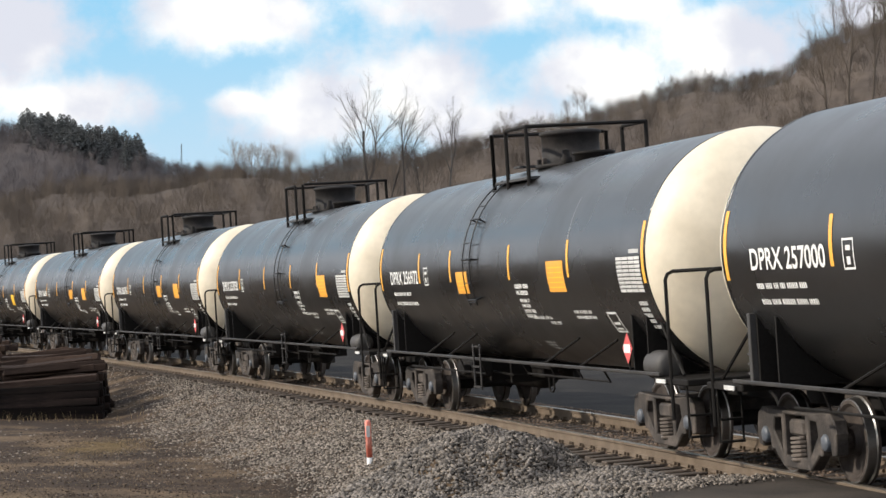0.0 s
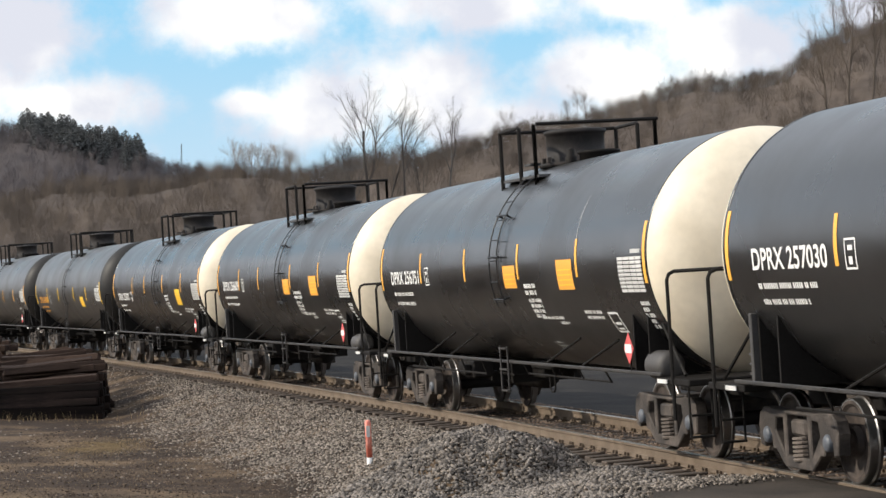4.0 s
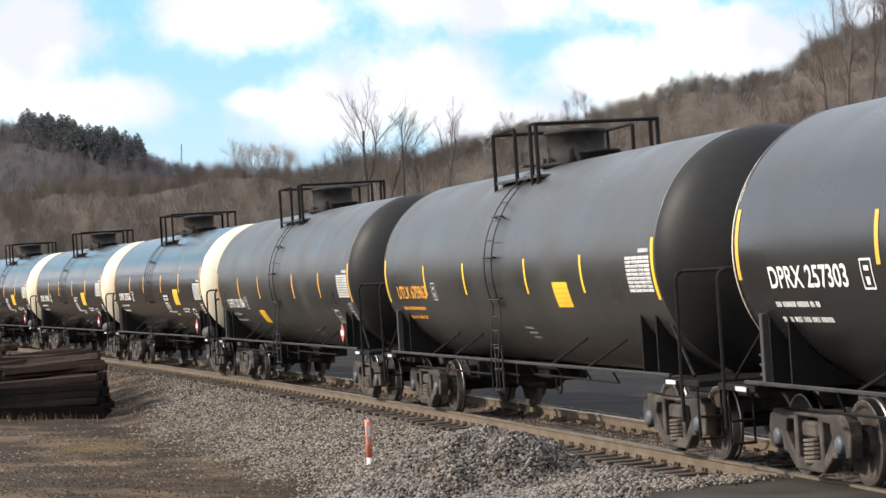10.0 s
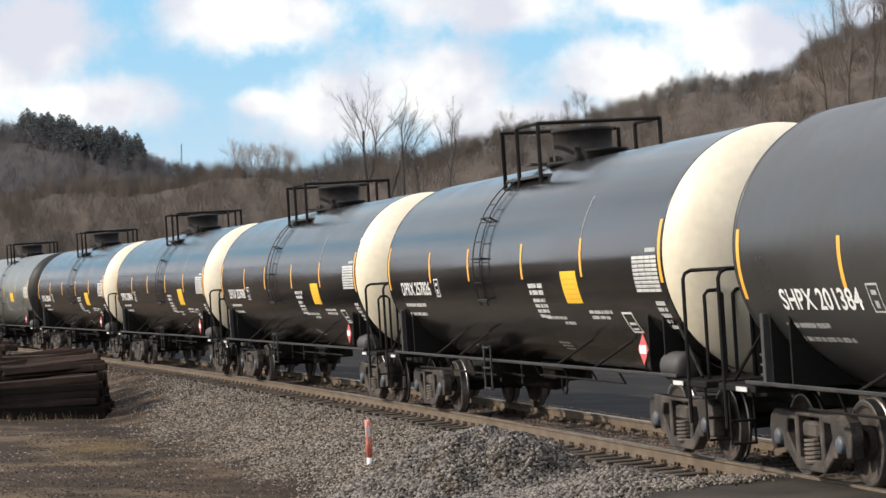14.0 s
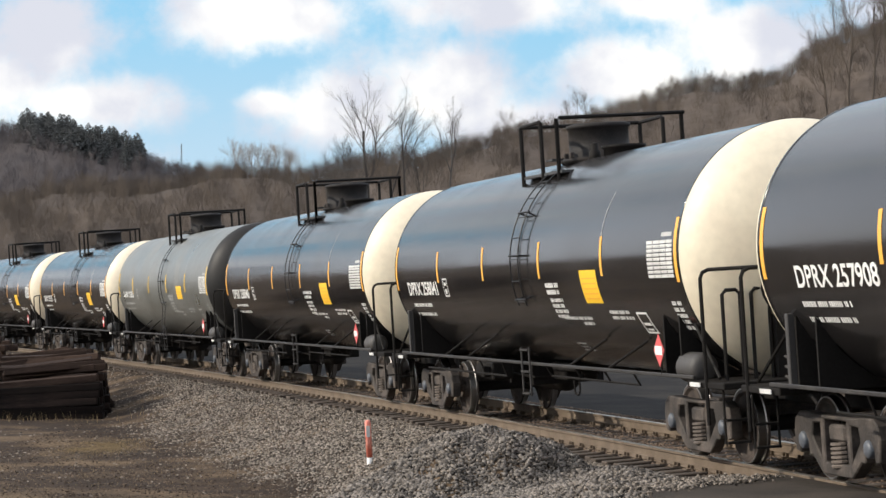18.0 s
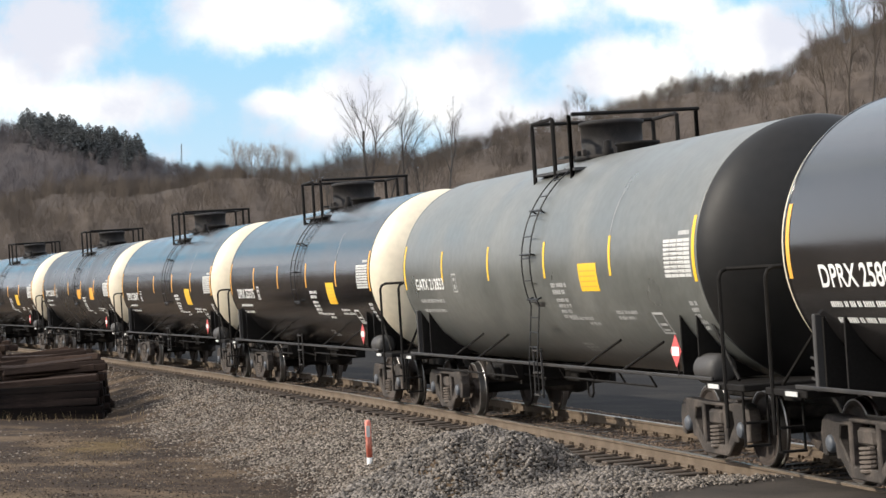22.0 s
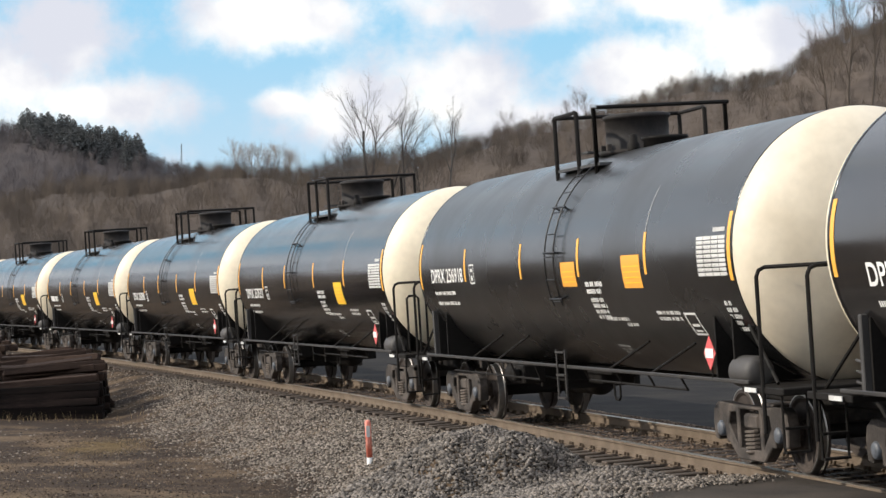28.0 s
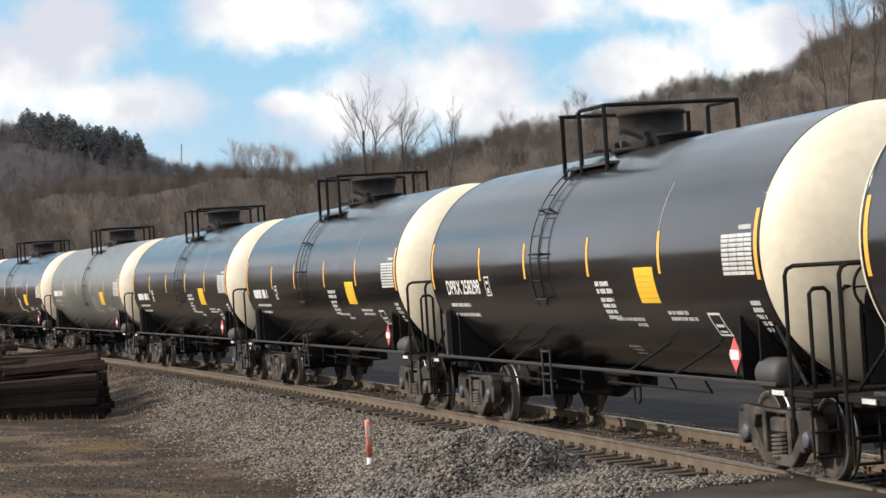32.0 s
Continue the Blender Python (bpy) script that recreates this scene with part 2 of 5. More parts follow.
def lathe(bm, profile, axis="X", sides=64, centre=(0, 0, 0), close=True):
    """Turns (along, radius) pairs about an axis through centre."""
    c = Vector(centre)
    rings = []
    for a, r in profile:
        ring = []
        if r < 1e-4:
            ring = [None]
        for k in range(0 if r < 1e-4 else sides):
            w = k * 2 * math.pi / sides
            u, v = r * math.cos(w), r * math.sin(w)
            ring.append(bm.verts.new(c + (Vector((a, u, v)) if axis == "X" else Vector((u, a, v)) if axis == "Y" else Vector((u, v, a)))))
        if r < 1e-4:
            ring = [bm.verts.new(c + (Vector((a, 0, 0)) if axis == "X" else Vector((0, a, 0)) if axis == "Y" else Vector((0, 0, a))))]
        rings.append(ring)
    for r0, r1 in zip(rings, rings[1:]):
        n = max(len(r0), len(r1))
        for k in range(n):
            k2 = (k + 1) % n
            f = [r0[k % len(r0)], r0[k2 % len(r0)], r1[k2 % len(r1)], r1[k % len(r1)]]
            f = [q for j, q in enumerate(f) if q not in f[:j]]
            bm.faces.new(f)
    bmesh.ops.recalc_face_normals(bm, faces=bm.faces)
    return bm


def quads(name, rects, material, parent, label="", lift=0.004):
    """Flat markings that follow the tank's round side: rectangles (x0, x1, w0, w1, slant), w measured along the skin from its mid height."""
    bm = bmesh.new()
    for x0, x1, w0, w1, slant in rects:
        n = max(1, math.ceil((w1 - w0) / 0.07))
        rows = []
        for k in range(n + 1):
            f = k / n
            a = (w0 + (w1 - w0) * f) / RADIUS
            y, z = -(RADIUS + lift) * math.cos(a), AXIS + (RADIUS + lift) * math.sin(a)
            rows.append([bm.verts.new((x0 + slant * f, y, z)), bm.verts.new((x1 + slant * f, y, z))])
        for r0, r1 in zip(rows, rows[1:]):
            bm.faces.new((r0[0], r0[1], r1[1], r1[0]))
    return part(name, bm, material, parent, label)


def lettering(name, text, x0, w0, height, width, material, parent, label=""):
    """Words laid on the tank's side with the built-in font."""
    cu = bpy.data.curves.new("letters", "FONT")
    cu.body, cu.size, cu.offset = text, 1.0, 0.019
    ob = bpy.data.objects.new("letters", cu)
    scene.collection.objects.link(ob)
    me = bpy.data.meshes.new_from_object(ob.evaluated_get(bpy.context.evaluated_depsgraph_get()))
    bpy.data.objects.remove(ob)
    xs = [v.co.x for v in me.vertices]
    ys = [v.co.y for v in me.vertices]
    for v in me.vertices:
        a = (w0 + (v.co.y - min(ys)) / (max(ys) - min(ys)) * height) / RADIUS
        v.co = (x0 + (v.co.x - min(xs)) / (max(xs) - min(xs)) * width, -(RADIUS + 0.005) * math.cos(a), AXIS + (RADIUS + 0.005) * math.sin(a))
    me.materials.clear()
    return mesh_part(name, me, material, parent, label)


# ---- the tank car ----
HALF, FRONT_TRUCK, REAR_TRUCK, WHEEL_R = 7.525, 6.44, -6.95, 0.457


def wheelset(parent, x):
    bm = bmesh.new()
    prof = []
    for sgn in (-1, 1):
        prof += [(sgn * a, r) for a, r in ((0.685, 0.09), (0.69, 0.36), (0.655, 0.40), (0.655, 0.482), (0.688, 0.482), (0.70, WHEEL_R + 0.004), (0.79, WHEEL_R - 0.003), (0.793, 0.436), (0.795, 0.40), (0.765, 0.365), (0.735, 0.17), (0.80, 0.14), (0.80, 0.075), (0.98, 0.07), (0.98, 0.0))][::sgn]
    lathe(bm, prof, "Y", 32)
    ob = part("wheelset", bm, (WHEEL, BRIGHT, STEEL), parent, smooth=True)
    for f in ob.data.polygons:
        r = math.hypot(f.center.x, f.center.z)
        if 0.43 < r < 0.47 and 0.69 < abs(f.center.y) < 0.80:
            f.material_index = 1
        elif abs(f.center.y) < 0.62:
            # black steel on the axle stands in for shade under the car
            f.material_index = 2
    ob.data.set_sharp_from_angle(angle=0.5)
    ob.location = (x, 0, WHEEL_R)
    return ob


def sideframe(parent, x, y):
    """Cast frame with its window for the springs, pedestals over the bearings."""
    s = 1 if y > 0 else -1
    bm = bmesh.new()
    outline = [(-1.14, 0.33), (-1.17, 0.56), (-1.12, 0.70), (-1.0, 0.77), (-0.80, 0.77), (-0.45, 0.75), (0.45, 0.75), (0.80, 0.77), (1.0, 0.77), (1.12, 0.70), (1.17, 0.56), (1.14, 0.33),
               (1.02, 0.31), (1.0, 0.47), (0.78, 0.47), (0.76, 0.30), (0.66, 0.30), (0.40, 0.12), (-0.40, 0.12), (-0.66, 0.30), (-0.76, 0.30), (-0.78, 0.47), (-1.0, 0.47), (-1.02, 0.31)]
    holes = [[(-0.31, 0.25), (0.31, 0.25), (0.31, 0.71), (-0.31, 0.71)], [(0.41, 0.28), (0.66, 0.52), (0.62, 0.66), (0.41, 0.67)], [(-0.41, 0.67), (-0.62, 0.66), (-0.66, 0.52), (-0.41, 0.28)]]
    edges = []
    for loop in (outline, *holes):
        vs = [bm.verts.new((px, -0.075, pz)) for px, pz in loop]
        edges += [bm.edges.new((vs[k], vs[(k + 1) % len(vs)])) for k in range(len(vs))]
    r = bmesh.ops.triangle_fill(bm, edges=edges, use_beauty=True)
    faces = [g for g in r["geom"] if isinstance(g, bmesh.types.BMFace)]
    ext = bmesh.ops.extrude_face_region(bm, geom=faces)
    bmesh.ops.translate(bm, vec=(0, 0.15, 0), verts=[g for g in ext["geom"] if isinstance(g, bmesh.types.BMVert)])
    bmesh.ops.recalc_face_normals(bm, faces=bm.faces)
    rim = [e for e in bm.edges if len(e.link_faces) == 2 and e.calc_face_angle(0) > 1.0]
    bmesh.ops.bevel(bm, geom=rim, offset=0.014, segments=1, affect="EDGES")
    bmesh.ops.translate(bm, vec=(x, y, 0), verts=bm.verts)
    ob = part("sideframe", bm, TRUCK, parent, "dusty cast steel side frame")
    for dx in (-0.89, 0.89):
        bm = bmesh.new()
        lathe(bm, [(0.94 * s, 0.095), (1.09 * s, 0.095), (1.11 * s, 0.075), (1.115 * s, 0.0)][::s], "Y", 20, (x + dx, 0, WHEEL_R))
        part("bearing", bm, BEARING, parent, "pale blue-grey bearing cap", True)
    for wide, turns, r in ((0.135, 6, 0.019), (0.075, 8, 0.013)):
        bm = bmesh.new()
        n = turns * 12
        tube(bm, [(x + wide * math.cos(k * math.pi / 6), y + s * 0.02 + 0.62 * wide * math.sin(k * math.pi / 6), 0.19 + 0.28 * k / n) for k in range(n + 1)], r, 5)
        part("spring", bm, SPRING, parent)


def truck(root, x):
    bm = bmesh.new()
    box(bm, x - 0.22, x + 0.22, -1.06, 1.06, 0.48, 0.66, 0.03)
    box(bm, x - 0.2, x + 0.2, -0.85, 0.85, 0.64, 0.76, 0.02)
    box(bm, x - 0.3, x + 0.3, -0.35, 0.35, 0.76, 0.90, 0.02)
    ob = part("truck", bm, TRUCK, root, "two-axle truck of dusty cast steel")
    for y in (-1.0, 1.0):
        sideframe(ob, x, y)
    wheelset(ob, x - 0.89)
    wheelset(ob, x + 0.89)
    for y in (-0.55, 0.55):
        bm = bmesh.new()
        tube(bm, [(x - 0.4, y, 0.33), (x + 0.4, y, 0.33)], 0.03, 6)
        part("brake_rod", bm, STEEL, ob)
    for sx in (-0.40, 0.40):
        bm = bmesh.new()
        box(bm, x + sx - 0.05, x + sx + 0.05, -0.8, 0.8, 0.36, 0.46, 0.015)
        part("brake_beam", bm, STEEL, ob)


def handrail_end(root, x, x2):
    bm = bmesh.new()
    tube(bm, [(x, -1.5, 0.55), (x, -1.5, 2.26), (x, -1.47, 2.33), (x, -1.40, 2.36), (x2, -1.0, 2.36), (x2, 1.0, 2.36), (x, 1.40, 2.36), (x, 1.47, 2.33), (x, 1.5, 2.26), (x, 1.5, 0.55)], 0.024, 7)
    part("end_handrail", bm, STEEL, root)


def end_gear(root, sgn):
    """Platform, sill, coupler, cradle and steps at one end."""
    e = HALF * sgn
    f = lambda a: e + sgn * a
    lo = lambda a, b: (min(f(a), f(b)), max(f(a), f(b)))
    bm = bmesh.new()
    box(bm, *lo(-0.15, 1.05), -1.5, 1.5, 0.98, 1.06, 0.012)
    part("end_platform", bm, STEEL, root)
    bm = bmesh.new()
    box(bm, *lo(-2.6, 1.0), -0.3, 0.3, 0.72, 0.975, 0.02)
    part("stub_sill", bm, STEEL, root)
    bm = bmesh.new()
    box(bm, *lo(0.95, 1.32), -0.12, 0.12, 0.76, 0.96, 0.03)
    box(bm, *lo(1.27, 1.39), -0.17, 0.15, 0.70, 1.0, 0.04)
    part("coupler", bm, TRUCK, root)
    # cradle: upright plates under the tank, cut to its round
    for px in (-0.55, -0.62 - 0.5):
        bm = bmesh.new()
        n = 12
        low, high = [], []
        for k in range(n + 1):
            y = -1.42 + 2.84 * k / n
            z = AXIS - math.sqrt((RADIUS + 0.01) ** 2 - min(abs(y), 1.45) ** 2)
            low.append((y, 1.06 if abs(y) > 0.4 else 0.9))
            high.append((y, max(z, 1.09)))
        ring0 = [bm.verts.new((f(px), y, z)) for y, z in low] + [bm.verts.new((f(px), y, z)) for y, z in high[::-1]]
        face = bm.faces.new(ring0)
        ext = bmesh.ops.extrude_face_region(bm, geom=[face])
        bmesh.ops.translate(bm, vec=(0.04 * sgn, 0, 0), verts=[g for g in ext["geom"] if isinstance(g, bmesh.types.BMVert)])
        bmesh.ops.recalc_face_normals(bm, faces=bm.faces)
        part("cradle_plate", bm, STEEL, root)
    for y in (-1.44, 1.44):
        if sgn < 0:
            # lighter grey than the frame puts sunlight into the post and bars
            bm = bmesh.new()
            box(bm, *sorted((f(-0.48), f(-0.40))), y - 0.05, y + 0.05, 1.06, 1.86, 0.01)
            part("cradle_post", bm, GREYSTEEL, root)
            for z in (1.16, 1.27, 1.38):
                bm = bmesh.new()
                tube(bm, [(f(-0.42), y, z), (f(0.30), y * 0.86, z)], 0.016, 6)
                part("cross_bar", bm, GREYSTEEL, root)
        bm = bmesh.new()
        tube(bm, [(f(-0.2), y * 0.93, 1.72), (f(0.72), y * 0.98, 1.1)], 0.022, 6)
        part("diagonal_brace", bm, STEEL, root)
        bm = bmesh.new()
        for yy in (y, y * 0.80):
            tube(bm, [(f(0.86), yy, 1.0), (f(0.86), yy, 0.35)], 0.016, 6)
        for z in (0.36, 0.62):
            box(bm, *sorted((f(0.80), f(0.92))), min(y, y * 0.80), max(y, y * 0.80), z - 0.012, z + 0.012)
        part("step", bm, STEEL, root)
    bm = bmesh.new()
    tube(bm, [(f(1.0), -0.45, 0.86), (f(1.2), -0.45, 0.78), (f(1.33), -0.42, 0.6), (f(1.39), -0.3, 0.5)], 0.025, 6)
    part("brake_hose", bm, STEEL, root)
    for y in (-1.53, 1.53):
        bm = bmesh.new()
        box(bm, *sorted((f(0.02), f(0.36))), y - 0.006, y + 0.006, 0.995, 1.045)
        part("sill_label", bm, TABLE, root, "small white sill stencil")
    handrail_end(root, f(0.5 if sgn > 0 else 0.82), f(0.92))


def platform(root, r0, gap0, gap1, r1, hx):
    """Walkway with railings round the valve housing; the side railing is open from gap0 to gap1, where the ladder arrives."""
    half = 0.97
    for y0, y1 in ((-half, -0.62), (0.62, half)):
        bm = bmesh.new()
        box(bm, r0, r1, y0, y1, 3.86, 3.9)
        part("walkway", bm, GRATE, root, "steel walkway grating")
    bm = bmesh.new()
    box(bm, r0, r0 + 0.35, -0.6, 0.6, 4.115, 4.145)
    part("walkway_end", bm, GRATE, root)
    for x, y in ((r0, -half), (r0, half), (r1, -half), (r1, half), (gap0, -half), (gap1, -half), (gap0, half), (gap1, half)):
        if abs(x - r0) < 0.01 and x in (gap0,) or abs(x - r1) < 0.01 and x in (gap1,):
            x += 0.13 if x == gap0 else -0.13
        bm = bmesh.new()
        tube(bm, [(x, y, 3.74), (x, y, 4.66)], 0.033, 7)
        part("railing_post", bm, STEEL, root)
    bars = [((r0, -half, 4.66), (r0, half, 4.66)), ((r1, -half, 4.66), (r1, half, 4.66))]
    for y in (-half, half):
        if gap0 > r0:
            bars.append(((r0, y, 4.66), (gap0 - 0.06, y, 4.67), (gap0, y, 4.63)))
        if gap1 < r1:
            bars.append(((r1, y, 4.66), (gap1 + 0.06, y, 4.67), (gap1, y, 4.63)))
    for pts in bars:
        bm = bmesh.new()
        tube(bm, pts, 0.03, 7)
        part("railing_bar", bm, STEEL, root)
    # valve housing with its hinged lid and small fittings
    bm = bmesh.new()
    lathe(bm, [(4.04, 0), (4.04, 0.56), (4.10, 0.58), (4.11, 0.46), (4.54, 0.46), (4.55, 0.49), (4.60, 0.49), (4.62, 0.42), (4.64, 0.0)], "Z", 28, (hx, 0, 0))
    part("valve_housing", bm, HOUSING, root, "black cylindrical valve housing", True)
    for k in range(8):
        a = k * math.pi / 4 + 0.3
        bm = bmesh.new()
        box(bm, hx + 0.52 * math.cos(a) - 0.035, hx + 0.52 * math.cos(a) + 0.035, 0.52 * math.sin(a) - 0.035, 0.52 * math.sin(a) + 0.035, 4.10, 4.20, 0.01)
        part("bolt", bm, TRUCK, root)
    bm = bmesh.new()
    lathe(bm, [(4.05, 0), (4.05, 0.30), (4.17, 0.30), (4.18, 0.33), (4.22, 0.33), (4.24, 0.0)], "Z", 24, (hx + 1.15, 0, 0))
    part("manway_cover", bm, STEEL, root, "black hinged manway cover", True)
    for x, y, h in ((hx + 0.68, -0.3, 0.2), (hx - 0.72, 0.12, 0.16), (hx - 0.7, -0.3, 0.12)):
        bm = bmesh.new()
        lathe(bm, [(3.95, 0), (3.95, 0.09), (4.08 + h * 0.4, 0.09), (4.08 + h * 0.5, 0.06), (4.08 + h, 0.06), (4.1 + h, 0)], "Z", 12, (x, y, 0))
        part("valve", bm, STEEL, root, "", True)


def ladder(root, side, lx):
    """On the shell, from its flank up and over the shoulder to the walkway, with a short step ladder at the side rail."""
    def at(x, r, a):
        return (x, -side * r * math.cos(a), AXIS + r * math.sin(a))
    R = RADIUS + 0.075
    line = lambda x: [at(x, R, -0.36 + 1.36 * k / 13) for k in range(14)]
    for x in (lx - 0.21, lx + 0.21):
        bm = bmesh.new()
        tube(bm, line(x), 0.011, 5)
        part("ladder_rail", bm, LADDER, root)
    pts = line(lx - 0.21)
    total = [0.0]
    for a, b in zip(pts, pts[1:]):
        total.append(total[-1] + (Vector(b) - Vector(a)).length)
    d = 0.06
    while d < total[-1]:
        k = max(j for j in range(len(total) - 1) if total[j] <= d)
        q = Vector(pts[k]).lerp(Vector(pts[k + 1]), (d - total[k]) / (total[k + 1] - total[k]))
        bm = bmesh.new()
        tube(bm, [q, (lx + 0.21, q.y, q.z)], 0.009, 5)
        part("ladder_rung", bm, LADDER, root)
        d += 0.32
    bm = bmesh.new()
    for x in (lx - 0.2, lx + 0.2):
        box(bm, x - 0.02, x + 0.02, -0.012, 0.012, 0.0, 0.72, 0.004)
    for z in (0.04, 0.36, 0.68):
        box(bm, lx - 0.2, lx + 0.2, -0.03, 0.03, z - 0.012, z + 0.012)
    bmesh.ops.transform(bm, matrix=pose(0, -side * 1.56, 0.62), verts=bm.verts)
    part("step_ladder", bm, SIDERAIL, root)
    for a in (-0.3, 0.1, 0.5):
        bm = bmesh.new()
        tube(bm, [at(lx - 0.29, R, a), at(lx + 0.29, R, a)], 0.016, 5)
        tube(bm, [at(lx - 0.21, R, a), at(lx - 0.21, RADIUS - 0.01, a)], 0.014, 5)
        tube(bm, [at(lx + 0.21, R, a), at(lx + 0.21, RADIUS - 0.01, a)], 0.014, 5)
        part("ladder_bracket", bm, LADDER, root)


def low_ladder(root, lx):
    """The lower run of a ladder that reaches from the shell's flank to below the side rail."""
    low, high = Vector((0, -1.62, 0.62)), Vector((0, -(RADIUS + 0.075) * math.cos(0.36), AXIS - (RADIUS + 0.075) * math.sin(0.36)))
    mid = Vector((0, -1.63, 1.1))
    for x in (lx - 0.21, lx + 0.21):
        bm = bmesh.new()
        tube(bm, [p + Vector((x, 0, 0)) for p in (low, mid, high)], 0.011, 5)
        part("ladder_rail", bm, LADDER, root)
    for k in range(4):
        p = mid.lerp(high, (k + 0.2) / 4)
        bm = bmesh.new()
        tube(bm, [p + Vector((lx - 0.21, 0, 0)), p + Vector((lx + 0.21, 0, 0))], 0.009, 5)
        part("ladder_rung", bm, LADDER, root)


def underside(root, air):
    for y in (-1.5, 1.5):
        bm = bmesh.new()
        box(bm, -HALF - 0.1, HALF + 0.1, y - 0.02, y + 0.02, 1.075, 1.12, 0.008)
        part("side_rail", bm, SIDERAIL, root, "long black side rail")
        for x in (-4.5, -3.0, 2.6, 4.3):
            bm = bmesh.new()
            tube(bm, [(x, y, 1.1), (x + 0.85, y * 0.80, 1.47)], 0.018, 6)
            part("rail_strut", bm, STEEL, root)
    # lower pipe and its hangers along the side the camera sees, from the rear truck to the ladder
    bm = bmesh.new()
    tube(bm, [(-6.0, -1.42, 0.86), (-0.9, -1.42, 0.86)], 0.018, 6)
    part("lower_rail", bm, STEEL, root)
    bm = bmesh.new()
    tube(bm, [(1.5, -1.42, 0.93), (5.4, -1.42, 0.93)], 0.016, 6)
    part("lower_rail", bm, STEEL, root)
    for x, z in ((-5.0, 0.86), (-3.6, 0.86), (-2.2, 0.86), (-0.9, 0.86), (1.5, 0.93), (2.9, 0.93), (4.2, 0.93), (5.4, 0.93)):
        bm = bmesh.new()
        tube(bm, [(x, -1.42, z), (x, -1.5, 1.08)], 0.014, 5)
        part("hanger", bm, STEEL, root)
    bm = bmesh.new()
    tube(bm, [(2.5, -1.40, 0.93), (2.5, -1.40, 0.74), (2.56, -1.40, 0.70), (2.68, -1.40, 0.70), (2.74, -1.40, 0.75), (2.74, -1.40, 0.93)], 0.016, 6)
    part("uncoupling_handle", bm, STEEL, root)
    bm = bmesh.new()
    tube(bm, [(-7.0, 0.25, 0.80), (-3.0, 0.45, 0.84), (3.0, 0.45, 0.84), (7.0, 0.25, 0.80)], 0.03, 6)
    part("train_line_pipe", bm, STEEL, root)
    for x in (-2.0, 0.0, 2.0):
        bm = bmesh.new()
        box(bm, x - 0.03, x + 0.03, 0.35, 0.55, 0.82, 1.02)
        part("pipe_hanger", bm, STEEL, root)
    # added bulk that blocks light and view, for the dark shade under the car
    bm = bmesh.new()
    lathe(bm, [(-5.5, 0), (-5.49, 0.14), (-5.42, 0.22), (-5.3, 0.25), (-3.4, 0.25), (-3.28, 0.22), (-3.21, 0.14), (-3.2, 0)], "X", 18, (0, 0.3, 0.66))
    part("air_tank", bm, STEEL, root, "black filler drum under the car", True)
    bm = bmesh.new()
    box(bm, -3.3, -1.6, -0.25, 0.25, 0.68, 0.86, 0.02)
    part("brake_channel", bm, STEEL, root)
    for x in (-4.9, -3.7, -2.4):
        bm = bmesh.new()
        box(bm, x - 0.04, x + 0.04, -0.6, 0.6, 0.60, 1.0, 0.01)
        part("hanger_plate", bm, STEEL, root)
    # bottom outlet, brake cylinder, valve block, air tank
    bm = bmesh.new()
    lathe(bm, [(0.70, 0), (0.70, 0.10), (0.78, 0.11), (0.79, 0.15), (0.84, 0.15), (0.85, 0.10), (0.98, 0.12), (0.98, 0)], "Z", 20, (-1.15, 0, 0))
    part("bottom_outlet", bm, STEEL, root, "", True)
    bm = bmesh.new()
    box(bm, -1.75, -0.55, -0.45, 0.45, 0.86, 0.99, 0.02)
    part("outlet_skid", bm, STEEL, root)
    bm = bmesh.new()
    lathe(bm, [(-4.7, 0), (-4.7, 0.17), (-4.1, 0.17), (-4.05, 0.1), (-3.8, 0.1), (-3.8, 0)], "X", 18, (0, -0.75, 0.82))
    part("brake_cylinder", bm, STEEL, root, "", True)
    bm = bmesh.new()
    tube(bm, [(-3.8, -0.75, 0.82), (-2.2, -0.6, 0.74), (-2.2, 0.2, 0.72)], 0.022, 6)
    part("brake_lever", bm, STEEL, root)
    bm = bmesh.new()
    box(bm, -3.2, -2.75, -1.15, -0.8, 0.72, 1.0, 0.02)
    box(bm, -3.08, -2.88, -1.27, -1.15, 0.76, 0.94, 0.02)
    part("control_valve", bm, STEEL, root)
    if not air:
        return
    bm = bmesh.new()
    lathe(bm, [(6.86, 0), (6.87, 0.12), (6.90, 0.165), (6.95, 0.185), (7.42, 0.185), (7.47, 0.165), (7.50, 0.12), (7.51, 0)], "X", 22, (0, -1.3, 1.19))
    part("air_reservoir", bm, GREYSTEEL, root, "grey air reservoir beside the tank end", True)


